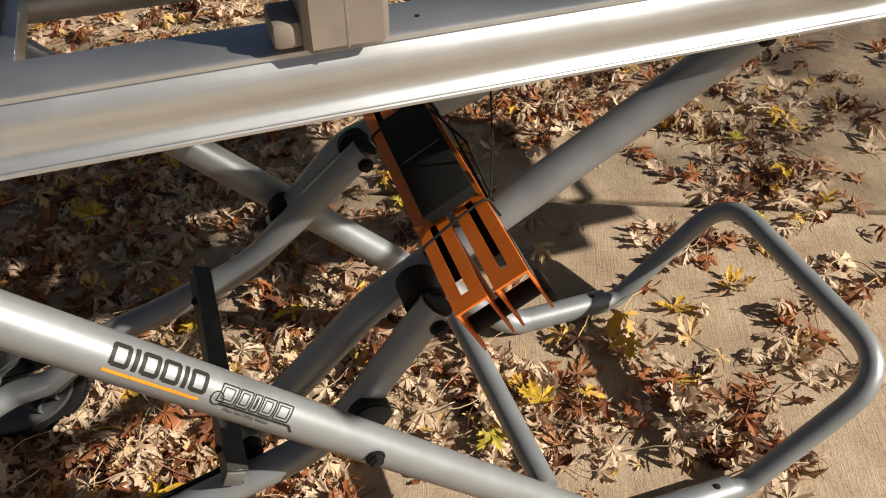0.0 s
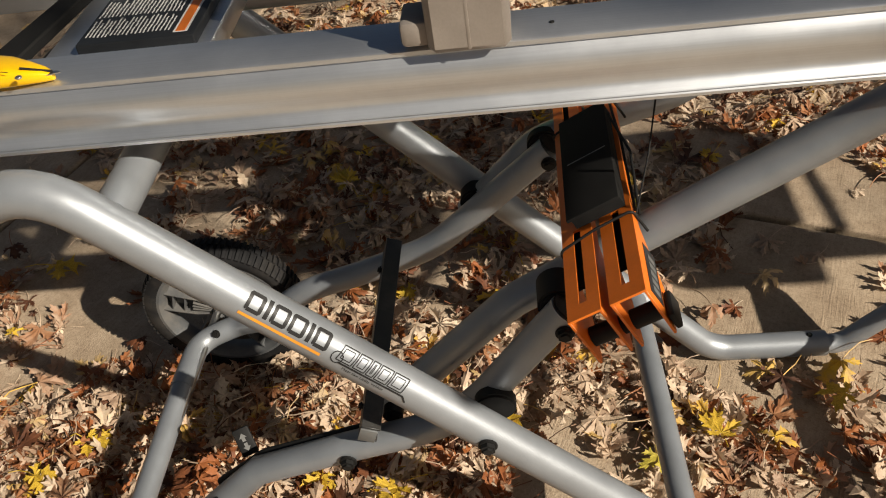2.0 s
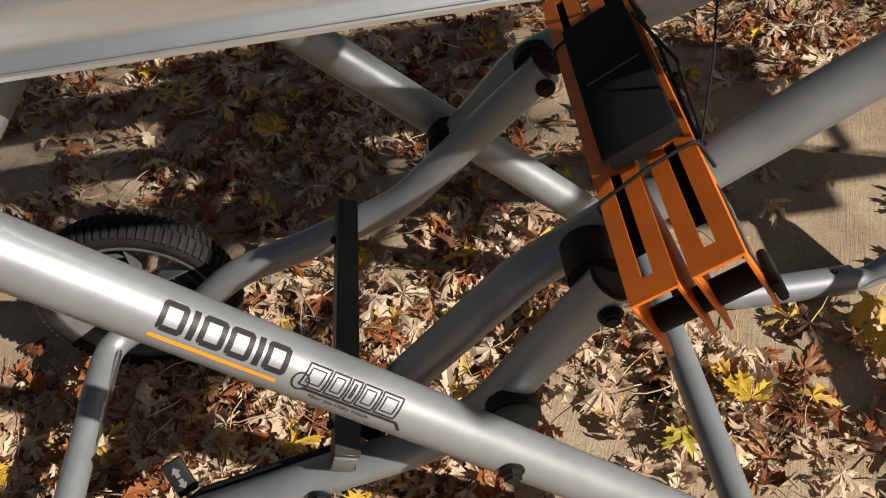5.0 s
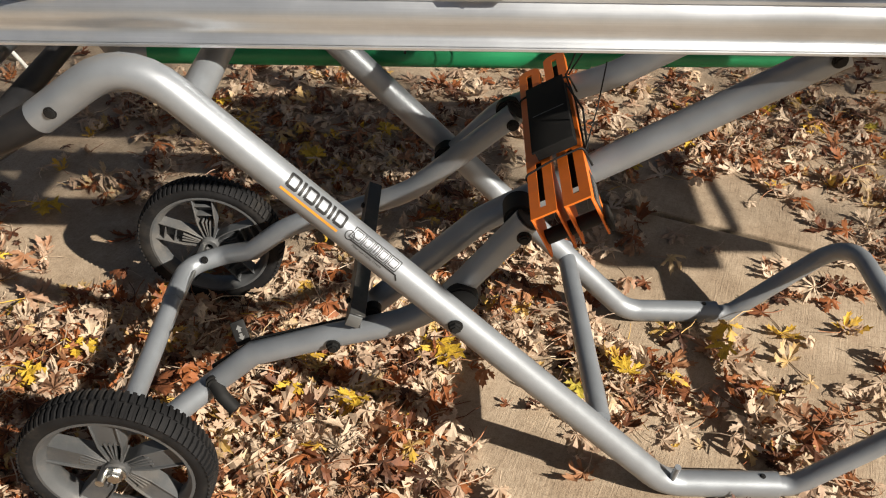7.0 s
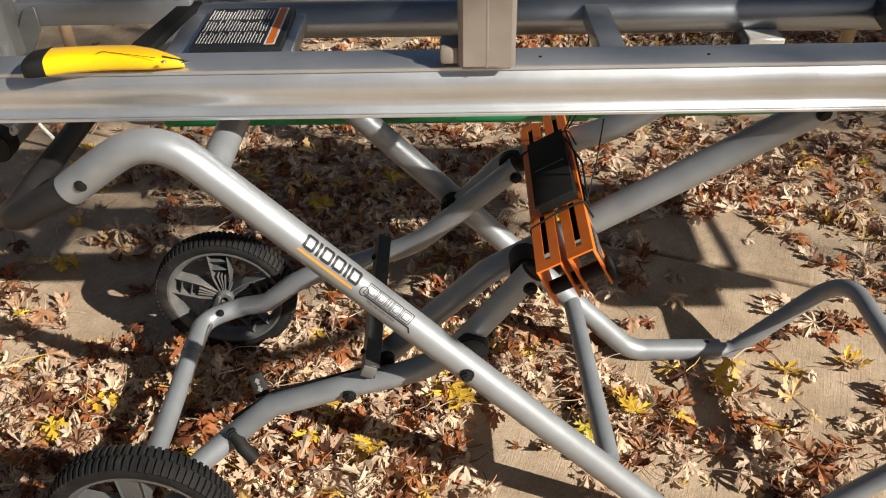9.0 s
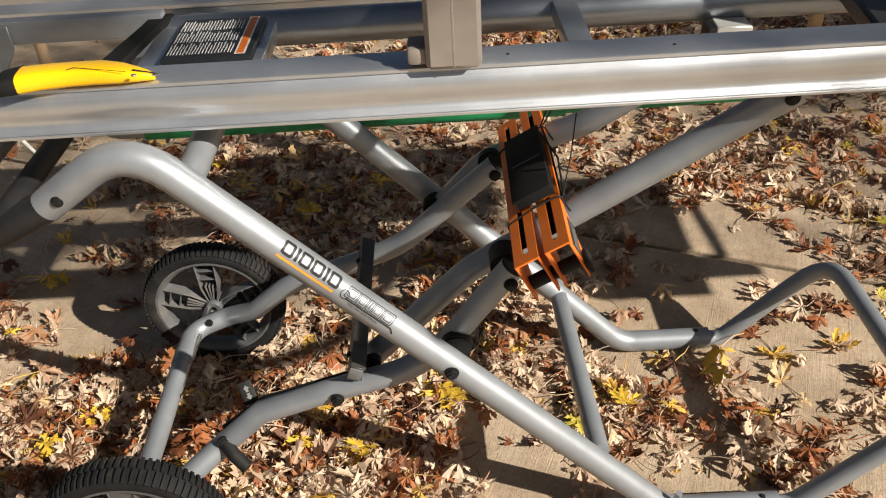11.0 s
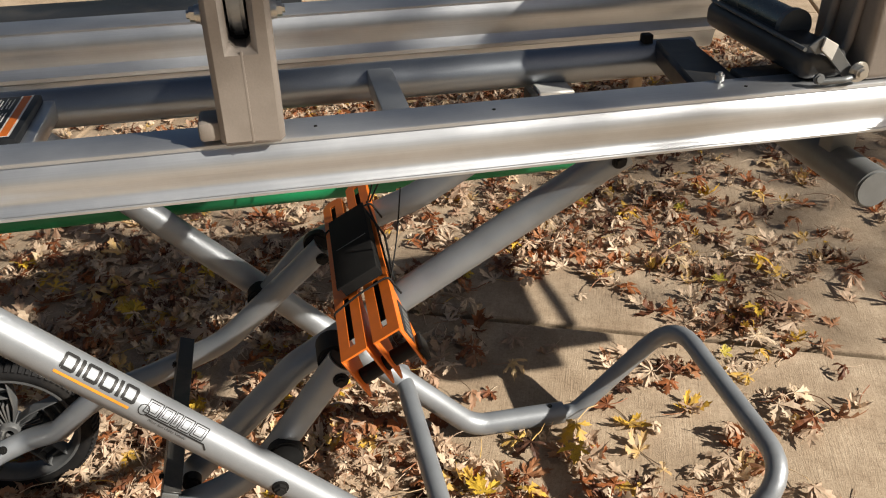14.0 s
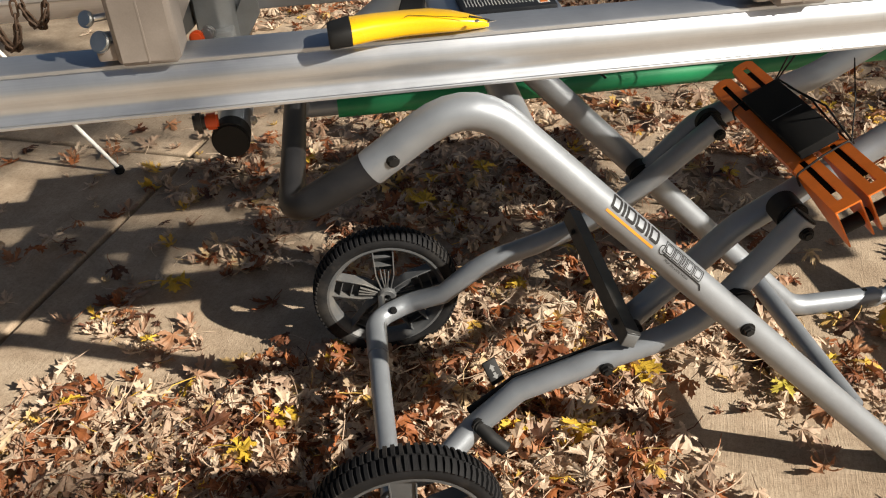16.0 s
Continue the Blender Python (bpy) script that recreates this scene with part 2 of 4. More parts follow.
def prism(outline, depth, bevel=0.0015, frame_m=None, bm=None):
    """A flat outline (x, y) thickened by depth along z."""
    own = bmesh.new()
    f = own.faces.new([own.verts.new((x, y, 0)) for x, y in outline])
    got = bmesh.ops.extrude_face_region(own, geom=[f])
    for v in got["geom"]:
        if isinstance(v, bmesh.types.BMVert):
            v.co.z += depth
    bmesh.ops.recalc_face_normals(own, faces=own.faces)
    if bevel > 0:
        bmesh.ops.bevel(own, geom=own.edges[:], offset=bevel, segments=1, affect="EDGES")
    if frame_m is not None:
        bmesh.ops.transform(own, matrix=frame_m, verts=own.verts)
    return merge(bm, own)


def extrude_x(profile, x0, x1, bm=None):
    """A closed (y, z) profile drawn out along x, with both ends shut."""
    own = bmesh.new()
    rings = [[own.verts.new((x, y, z)) for y, z in profile] for x in (x0, x1)]
    n = len(profile)
    for k in range(n):
        own.faces.new((rings[0][k], rings[0][(k + 1) % n], rings[1][(k + 1) % n], rings[1][k]))
    own.faces.new(rings[0])
    own.faces.new(rings[1])
    return merge(bm, own)


def lathe(profile, frame_m, segs=40, bm=None):
    """A closed (radius, height) profile turned about local z."""
    own = bmesh.new()
    rings = [[own.verts.new((r * math.cos(2 * math.pi * k / segs), r * math.sin(2 * math.pi * k / segs), h)) for k in range(segs)] for r, h in profile]
    for a, b in zip(rings, rings[1:] + rings[:1]):
        for k in range(segs):
            own.faces.new((a[k], a[(k + 1) % segs], b[(k + 1) % segs], b[k]))
    bmesh.ops.transform(own, matrix=frame_m, verts=own.verts)
    return merge(bm, own)


def disc(r, h, frame_m, bevel=0.002, segs=24, bm=None):
    """A short round block with a rounded rim, from local z 0 to h."""
    own = bmesh.new()
    bmesh.ops.create_cone(own, cap_ends=True, segments=segs, radius1=r, radius2=r, depth=h, matrix=Matrix.Translation((0, 0, h / 2)))
    if bevel > 0:
        rim = [e for e in own.edges if abs(e.verts[0].co.z - e.verts[1].co.z) < 1e-6]
        bmesh.ops.bevel(own, geom=rim, offset=bevel, segments=2, affect="EDGES")
    bmesh.ops.transform(own, matrix=frame_m, verts=own.verts)
    return merge(bm, own)


def axis_frame(origin, z_axis, x_hint=(1, 0, 0)):
    if abs(Vector(z_axis).normalized().dot(Vector(x_hint).normalized())) > 0.999:
        x_hint = (0, 1, 0)
    z = Vector(z_axis).normalized()
    x = Vector(x_hint)
    x = (x - z * x.dot(z)).normalized()
    y = z.cross(x)
    return Matrix((( x.x, y.x, z.x, origin[0]), (x.y, y.y, z.y, origin[1]), (x.z, y.z, z.z, origin[2]), (0, 0, 0, 1)))


def bolt(parent, at, out=(0, -1, 0), r=0.010, h=0.010, material=None, name="bolt"):
    """A domed hexagon bolt head that stands out along out."""
    f = axis_frame(at, out)
    bm = disc(r * 1.25, h * 0.3, f, 0.0008, 20)
    disc(r, h, f, h * 0.25, 6, bm)
    return part(name, bm, material or BLACK, parent)


# ---- ground ----
U_DIR, V_DIR = Vector((0.925, -0.38, 0)).normalized(), Vector((0.38, 0.925, 0)).normalized()
JOINT = Vector((-0.86, 2.06, 0))
ground = tagged(part("ground", box((-60, -60, -0.6), (60, 60, -0.14), 0.0), SOIL, smooth=False), "flat soil and grass round the concrete drive", "ground", kind="structure")
drive = empty("driveway", label="broom-finished tan concrete driveway scattered with dry leaves", category="driveway", kind="structure")
SLAB, GAP = 3.0, 0.016
slab_frame = axis_frame((JOINT.x, JOINT.y, 0), (0, 0, 1), U_DIR)
slab_bm = box((GAP / 2, GAP / 2, -0.12), (SLAB - GAP / 2, SLAB - GAP / 2, 0.0), 0.007, segs=3)
slab_me = bpy.data.meshes.new("slab")
slab_bm.to_mesh(slab_me)
slab_bm.free()
slab_me.materials.append(CONCRETE)
for i in range(-4, 4):
    for j in range(-4, 4):
        s = new("slab", slab_me)
        s.parent = drive
        s.matrix_local = slab_frame @ Matrix.Translation((i * SLAB, j * SLAB, 0))
part("slab_bed", box((-11.9, -11.9, -0.135), (11.9, 11.9, -0.02), 0.0, frame_m=slab_frame), SOIL, drive, "dirt filling the joints between slabs", smooth=False)


# ---- the saw stand ----
stand = empty("miter_saw_stand", (0.15, 0.84, 0), label="wheeled folding saw stand of silver painted tubes with aluminium rail", category="saw stand")
NEAR, FAR = 0.622, 1.070
LEG_TOP, LEG_BOTTOM = (-0.199, 0.793), (0.552, 0.024)
R_LEG = 0.0226
leg_near = None
for y in (NEAR, FAR):
    inner = 0.604 if y == NEAR else 1.036
    leg = part("leg_tube", tube([(-0.322, y, 0.708), (LEG_TOP[0], y, LEG_TOP[1]), (LEG_BOTTOM[0], inner, LEG_BOTTOM[1]), (0.745, inner, 0.023)], R_LEG, 28, 0.085), SILVER, stand, "silver painted round tube")
    leg_near = leg_near or leg
# handle with foam grips, and its far side
part("handle_grip", tube([(-0.318, NEAR, 0.710), (-0.424, NEAR, 0.655), (-0.424, FAR, 0.655), (-0.318, FAR, 0.710)], lambda q: 0.0170 + 0.0052 * max(0.0, 1 - min(q, 1 - q) / 0.22), 24, 0.035), GRIP, stand, "dark grey plastic handle")
# carrying loop that slides into the feet and rises from the ground
part("carry_loop", tube([(0.735, 1.036, 0.020), (0.772, 1.036, 0.020), (0.968, 1.036, 0.224), (0.968, 0.604, 0.224), (0.772, 0.604, 0.020), (0.735, 0.604, 0.020)], 0.0175, 24, 0.085), SILVER, stand, "bent silver tube loop rising from the feet")
for y in (0.604, 1.036):
    bm = disc(0.005, 0.007, axis_frame((0.716, y, 0.0415), (0, 0, 1)), 0.002)
    box((0.701, y - 0.004, 0.0405), (0.711, y + 0.004, 0.0455), 0.0015, bm)
    part("spring_button", bm, BLACK, stand)
# cross bars between the legs
part("cross_bar", tube([(0.428, NEAR, 0.165), (0.415, FAR, 0.165)], 0.0175, 20), SILVER, stand)
part("cross_bar", tube([(-0.135, NEAR + 0.01, 0.728), (-0.135, FAR, 0.728)], 0.020, 20), SILVER, stand)
part("leg_pin", tube([(0.560, 0.596, 0.040), (0.563, 0.590, 0.085)], 0.0055, 12), SILVER, stand, "short grey pin")
# arms that carry the wheels
AX, AZ = -0.344, 0.152
arm_near = [(-0.352, 0.607, 0.150), (-0.272, 0.610, 0.160), (-0.205, 0.655, 0.195), (-0.128, 0.661, 0.263), (0.0, 0.662, 0.305), (0.150, 0.664, 0.346), (0.287, 0.668, 0.529)]
arm_far = [(AX, 0.90, AZ), (AX, 1.008, AZ - 0.004), (-0.272, 1.034, 0.160), (-0.205, 1.006, 0.195), (-0.128, 1.000, 0.263), (-0.02, 0.998, 0.297), (0.105, 0.988, 0.352), (0.287, 0.975, 0.524)]
for shape in (arm_near, arm_far):
    part("arm_tube", tube(fillet(shape[:4], 0.05)[:-1] + fillet(shape[3:], 0.22, 9), 0.0195, 24, 0.0), SILVER, stand, "silver painted round tube")
part("axle_tube", tube([(AX, 0.575, AZ), (AX, 0.905, AZ)], 0.0180, 20), SILVER, stand)
part("axle_rod", tube([(AX, 0.490, AZ), (AX + 0.02, 1.125, AZ)], 0.007, 14), STEEL, stand)
# lift tubes
lift_near = [(0.045, 0.728, 0.300), (0.225, 0.735, 0.478), (0.42, 0.745, 0.589), (0.690, 0.749, 0.750)]
lift_far = [(0.160, 1.021, 0.388), (0.268, 1.020, 0.507), (0.44, 0.964, 0.603), (0.690, 0.955, 0.756)]
for pts in (lift_near, lift_far):
    part("lift_tube", tube(pts, lambda q: 0.0203 if q < 0.5 else 0.0218, 24, 0.12), SILVER, stand, "silver painted round tube")
# black pivots and bolts
for arm_y, lift_y in ((0.668, 0.737), (0.975, 1.019)):
    part("pivot_spacer", disc(0.0235, lift_y - arm_y - 0.026, axis_frame((0.279, arm_y + 0.012, 0.519), (0, 1, 0)), 0.003, 28), BLACK, stand, "black plastic pivot disc")
    bolt(stand, (0.283, arm_y - 0.019, 0.513), r=0.0085, h=0.010)
    part("end_plug", disc(0.0188, 0.003, axis_frame((0.2872, arm_y, 0.5293), (0.137, 0.004, 0.183)), 0.001, 24), BLACK, stand, "black plastic tube plug")
part("pivot_spacer", disc(0.013, 0.022, axis_frame((0.062, 0.706, 0.330), (0, -1, 0)), 0.004, 28), BLACK, stand)
part("pivot_spacer", disc(0.0245, 0.018, axis_frame((0.199, 0.637, 0.402), (0, 1, 0)), 0.003, 24), BLACK, stand, "black plastic pivot disc")
part("pivot_spacer", disc(0.0235, 0.03, axis_frame((0.174, 1.008, 0.412), (0, 1, 0)), 0.003, 24), BLACK, stand)
bolt(stand, (0.190, 0.5905, 0.399), r=0.0088, h=0.011)
bolt(stand, (0.004, 0.642, 0.304), r=0.009, h=0.012)
bolt(stand, (-0.295, NEAR - 0.0215, 0.726), r=0.0065, h=0.005)
bolt(stand, (-0.305, 1.006, 0.168), (-0.2, -0.8, 0.5), r=0.006, h=0.008)
bolt(stand, (0.674, 0.7245, 0.748), r=0.0085, h=0.008)
# black link channel between the two arms
link_f = axis_frame((0.047, 0.805, 0.350), (0, 1, 0), (0.37, 0, 0.93))
link = part("link_channel", prism([(-0.013, -0.020), (0.013, -0.020), (0.013, 0.004), (0.010, 0.004), (0.010, -0.0165), (-0.010, -0.0165), (-0.010, 0.004), (-0.013, 0.004)], 0.350, 0.0006, link_f @ Matrix.Translation((0, 0, -0.160))), DARK, stand, "black steel channel linking both arms")
part("end_tab", box((-0.0115, -0.0205, -0.1632), (0.0115, 0.001, -0.1603), 0.0010, frame_m=link_f), GREY, link, "bent grey end tab")
for s_at in (-0.12, 0.13):
    part("bolt", disc(0.006, 0.006, axis_frame(link_f @ Vector((0, -0.020, s_at)), link_f.to_3x3() @ Vector((0, -1, 0))), 0.002, 6), BLACK, link)
# foot pedal
pedal = part("pedal_lever", tube([(0.03, 0.684, 0.318), (-0.125, 0.684, 0.268), (-0.205, 0.684, 0.205)], 0.0065, 12, 0.05), BLACK, stand, "black foot release lever")
ped_f = axis_frame((-0.160, 0.711, 0.259), (0.15, -0.75, 0.6), (1, 0, 0.45)) @ Matrix.Scale(0.6, 4)
part("pedal_pad", box((-0.020, -0.034, -0.005), (0.020, 0.034, 0.005), 0.004, frame_m=ped_f), BLACK, pedal)
bm = bmesh.new()
for k in (-1, 1):
    prism([(-0.004, 0.0), (0.004, 0.0), (0.004, 0.009), (0.009, 0.009), (0, 0.020), (-0.009, 0.009), (-0.004, 0.009)], 0.0008, 0, ped_f @ pose(0, 0.002 * k, 0.0052, 0, 0, 0 if k > 0 else 180), bm)
part("pedal_arrow", bm, worn("faded_print", (0.16, 0.16, 0.157), 0.5), pedal, "white arrow marks")
part("pedal_peg", tube([(-0.196, 0.645, 0.212), (-0.180, 0.626, 0.200), (-0.158, 0.612, 0.184)], 0.0115, 14, 0.02), BLACK, stand, "black foot peg")
part("pedal_boss", disc(0.012, 0.012, axis_frame((-0.198, 0.648, 0.214), (0.3, -0.8, 0.1)), 0.003, 20), BLACK, stand)


def wheel(yc, out):
    """A moulded five-spoke wheel with a ribbed tyre; out is the side that faces outward."""
    f = axis_frame((AX + (0.030 if out > 0 else 0.018), yc, 0.150), (0, out, 0), (1, 0, 0)) @ Matrix.Scale(0.965, 4)
    prof = [(0.111, -0.010), (0.114, -0.015), (0.121, -0.023), (0.126, -0.023), (0.126, 0.023), (0.121, 0.023), (0.114, 0.015), (0.111, 0.010)]
    hub_bm = lathe([(0.008, -0.026), (0.017, -0.026), (0.020, -0.022), (0.020, 0.016), (0.016, 0.020), (0.008, 0.020)], f, 28)
    w = part("wheel", hub_bm, RIM, stand, "grey moulded five-spoke wheel")
    for k in range(5):
        g = f @ pose(0, 0, 0, 0, 0, -90 * out + 72 * k)
        bm = prism([(0.052, -0.0185), (0.121, -0.0210), (0.121, 0.0210), (0.052, 0.0185)], 0.005, 0.0012, g @ Matrix.Translation((0, 0, 0.002 if out < 0 else 0.004)))
        for side in (-1, 1):
            prism([(0.018, side * 0.0115), (0.052, side * 0.0200), (0.121, side * 0.0225), (0.121, side * 0.0197), (0.052, side * 0.0172), (0.018, side * 0.0085)][::side], 0.028, 0.0005, g @ Matrix.Translation((0, 0, -0.017)), bm)
        for r in (0.074, 0.096):
            box((r, -0.019, -0.014), (r + 0.0022, 0.019, 0.005), 0.0004, bm, g)
        for q in (-8, 0, 8):
            box((0.018, -0.0012, -0.017), (0.060, 0.0012, 0.009), 0.0005, bm, g @ pose(0, 0, 0, 0, 0, q))
        part("spoke", bm, RIM, w)
    part("rim_ring", lathe(prof, f, 56), RIM, w, "grey plastic wheel rim")
    tp = [(0.125, -0.022), (0.131, -0.0255), (0.140, -0.0265), (0.1475, -0.0235), (0.1505, -0.012), (0.1515, 0.0), (0.1505, 0.012), (0.1475, 0.0235), (0.140, 0.0265), (0.131, 0.0255), (0.125, 0.022)]
    tb = lathe(tp, f, 80)
    tread = bmesh.new()
    n = 80
    for k in range(n):
        for s in (-1, 1):
            a0 = 360 / n * (k + 0.25 * s)
            g = f @ pose(0, 0, 0, 0, 0, a0)
            own = bmesh.new()
            w0, w1 = 0.0036, 0.0028
            base = [(0.1465, s * 0.0255), (0.1500, s * 0.0140), (0.1510, s * 0.0015)]
            top = [(0.1495, s * 0.0262), (0.1545, s * 0.0145), (0.1552, s * 0.0015)]
            vs = [[own.verts.new((r, q * ww, h)) for q in (-1, 1)] for (r, h), ww in zip(base + top, [w0] * 3 + [w1] * 3)]
            for i in (0, 1):
                own.faces.new((vs[3 + i][0], vs[3 + i][1], vs[4 + i][1], vs[4 + i][0]))
                for q in (0, 1):
                    own.faces.new((vs[i][q], vs[i + 1][q], vs[4 + i][q], vs[3 + i][q]))
            own.faces.new((vs[0][0], vs[0][1], vs[3][1], vs[3][0]))
            own.faces.new((vs[2][0], vs[2][1], vs[5][1], vs[5][0]))
            bmesh.ops.transform(own, matrix=g, verts=own.verts)
            merge(tread, own)
    part("tyre", tb, RUBBER, w, "black rubber tyre with a block tread")
    tagged(part("tread", tread, RUBBER, w, "black rubber tread blocks"), kind="stuff")
    hub = disc(0.0125, 0.012, f @ Matrix.Translation((0, 0, 0.020)), 0.002, 6)
    disc(0.017, 0.004, f @ Matrix.Translation((0, 0, 0.018)), 0.001, 24, hub)
    part("hub_nut", hub, STEEL, w, "zinc hub nut")


wheel(0.530, -1)
wheel(1.094, 1)

# ---- rails ----
FRONT = [(0.742, 0.8405), (0.6905, 0.8405), (0.6875, 0.8385), (0.6870, 0.8345), (0.6895, 0.8325), (0.6880, 0.8300), (0.6850, 0.8255), (0.6825, 0.8190), (0.6812, 0.8120), (0.6818, 0.8050), (0.6838, 0.7985), (0.6850, 0.7930), (0.6840, 0.7880), (0.6812, 0.7840), (0.6780, 0.7815), (0.6772, 0.7795), (0.6790, 0.7780), (0.6775, 0.7765), (0.6775, 0.7735), (0.6800, 0.7720), (0.742, 0.7720)]
FRONT = [(y, 0.8405 - (0.8405 - z) * 0.97) for y, z in FRONT]
bm = extrude_x(FRONT, -1.35, 1.75)
front_rail = part("front_rail", bm, ALU, stand, "extruded aluminium front rail")
for x in (0.286, 0.50, 0.83):
    part("rail_hole", disc(0.0022, 0.0012, axis_frame((x, 0.712, 0.8402), (0, 0, 1)), 0.0, 12), BLACK, front_rail)
part("main_tube", tube([(-0.215, 0.953, 0.803), (0.875, 0.953, 0.803)], 0.0275, 32), TUBE, stand, "large grey steel tube beside the rail")
REAR = [(1.156, 0.872), (1.105, 0.872), (1.098, 0.868), (1.100, 0.864), (1.096, 0.858), (1.093, 0.848), (1.095, 0.836), (1.100, 0.826), (1.100, 0.815), (1.092, 0.806), (1.086, 0.803), (1.086, 0.797), (1.090, 0.794), (1.092, 0.785), (1.096, 0.770), (1.10, 0.764), (1.156, 0.764)]
part("rear_rail", extrude_x(REAR, -0.95, 0.99), ALU, stand, "extruded aluminium rear rail")
part("rear_strip", box((-0.20, 1.158, 0.800), (0.30, 1.285, 0.866), 0.003), DARK, stand, "dark metal strip behind the rear rail")
# straps from rail to tube
part("rail_bracket", box((0.372, 0.741, 0.800), (0.408, 0.935, 0.8285), 0.003), SILVER, stand)
part("rail_bracket", prism([(0.778, 0.7425), (0.852, 0.7425), (0.870, 0.945), (0.812, 0.955)], 0.034, 0.006, Matrix.Translation((0, 0, 0.798))), DARK, stand, "dark grey bracket")
part("rail_bracket", box((-0.222, 0.7425, 0.796), (-0.046, 0.945, 0.8215), 0.003), ALU, stand)
# clip stands in shadow here; its sunlit look is put into the pale colour
bm = prism([(0.616, 0.756), (0.630, 0.750), (0.642, 0.757), (0.654, 0.749), (0.670, 0.755), (0.670, 0.785), (0.616, 0.787)], 0.040, 0.002, Matrix(((1, 0, 0, 0), (0, 0, 1, 0.893), (0, 1, 0, 0), (0, 0, 0, 1))))
part("tube_clip", bm, worn("sunlit_zinc", (0.62, 0.62, 0.60), 0.4, 0.3, 0.06), stand, "zinc tube clip, painted pale as if sunlit")
part("tube_clip_pad", box((0.603, 0.895, 0.756), (0.615, 0.930, 0.784), 0.002), BLACK, stand)
part("tube_nut", box((0.792, 0.943, 0.826), (0.808, 0.959, 0.842), 0.002), BLACK, stand)
part("rail_stud", disc(0.006, 0.014, axis_frame((0.805, 0.735, 0.840), (0, 0, 1)), 0.003, 16), STEEL, stand)
# left frame of folded steel
part("side_channel", box((-0.485, 0.935, 0.806), (-0.218, 0.958, 0.843), 0.003), SILVER, stand, "folded grey steel channel")
part("corner_post", prism([(-0.538, 0.896), (-0.505, 0.888), (-0.487, 0.900), (-0.484, 0.942), (-0.530, 0.950)], 0.19, 0.003, Matrix.Translation((0, 0, 0.765))), GREY, stand, "grey folded corner post")
part("corner_plate", prism([(-0.582, 0.775), (-0.574, 0.772), (-0.540, 0.905), (-0.540, 0.93), (-0.552, 0.93)], 0.16, 0.002, Matrix.Translation((0, 0, 0.80))), DARK, stand, "dark folded side plate")
part("corner_fold", prism([(-0.487, 0.805), (-0.470, 0.835), (-0.452, 0.838), (-0.452, 0.803), (-0.480, 0.760), (-0.487, 0.760)], 0.004, 0.001, Matrix(((1, 0, 0, 0), (0, 0, 1, 0.9295), (0, 1, 0, 0), (0, 0, 0, 1)))), GREY, stand)
part("rail_bracket", box((-0.545, 0.7425, 0.770), (-0.495, 0.892, 0.790), 0.003), GREY, stand)
part("tube_stop", prism([(-0.238, 0.958), (-0.205, 0.958), (-0.214, 0.92), (-0.236, 0.752), (-0.272, 0.752), (-0.246, 0.90)], 0.012, 0.002, Matrix.Translation((0, 0, 0.8225))), MATTE, stand, "black strap")
# tube ends that stick out under the rail
for x, y0, z0 in ((-0.507, 0.797, 0.675), (1.040, 0.690, 0.682)):
    p = part("support_tube", tube([(x, y0 + 0.012, z0), (x, 1.06, z0)], 0.0245 if x < 0 else 0.0285, 28), TUBE if x < 0 else GREY, stand)
    part("end_cap", disc(0.0262 if x < 0 else 0.0292, 0.030, axis_frame((x, y0 + 0.026, z0), (0, -1, 0)), 0.003, 28), BLACK if x < 0 else GREY, p, "plastic end cap")
    part("tube_hanger", box((x - 0.02, y0 + 0.08, 0.70), (x + 0.02, y0 + 0.11, 0.80), 0.003), GREY, stand)
kn = part("clamp_knob", disc(0.016, 0.016, axis_frame((-0.536, 0.800, 0.705), (-1, -0.1, 0)), 0.005, 10), DARK, stand, "black and orange clamp knob")
part("knob_insert", disc(0.0115, 0.018, axis_frame((-0.5185, 0.800, 0.705), (-1, -0.1, 0)), 0.003, 16), KNOB, kn, "orange knob core")
bolt(stand, (-0.474, 0.80, 0.70), (1, -0.2, 0.2), 0.006, 0.006, STEEL)
part("lock_button", disc(0.0095, 0.014, axis_frame((-0.522, 0.806, 0.821), (0, -1, 0.2)), 0.003, 12), KNOB, stand, "orange lock button")
bolt(stand, (-0.507, 0.806, 0.826), (0, -1, 0.2), 0.007, 0.01, STEEL)
# hinge plate at the top of the near lift tube
part("hinge_plate", box((0.632, 0.7692, 0.735), (0.715, 0.775, 0.79), 0.002), SILVER, stand)

# ---- marks on the near leg ----
AXIS = Vector((LEG_BOTTOM[0] - LEG_TOP[0], 0, LEG_BOTTOM[1] - LEG_TOP[1])).normalized()
leg_y = lambda x: NEAR + (0.604 - NEAR) * (x - LEG_TOP[0]) / (LEG_BOTTOM[0] - LEG_TOP[0])
M_N = Vector((0.13, -0.80, 0.60))
M_N = (M_N - AXIS * M_N.dot(AXIS)).normalized()
M_UP = M_N.cross(AXIS)


def wrap(u, v, lift=0.0004):
    """A place on the leg: u metres along it from the start of the mark, v round it."""
    x = -0.036 + AXIS.x * u
    z = LEG_TOP[1] + AXIS.z * ((x - LEG_TOP[0]) / AXIS.x)
    a = v / R_LEG
    return Vector((x, leg_y(x), z)) + (M_N * math.cos(a) + M_UP * math.sin(a)) * (R_LEG + lift)


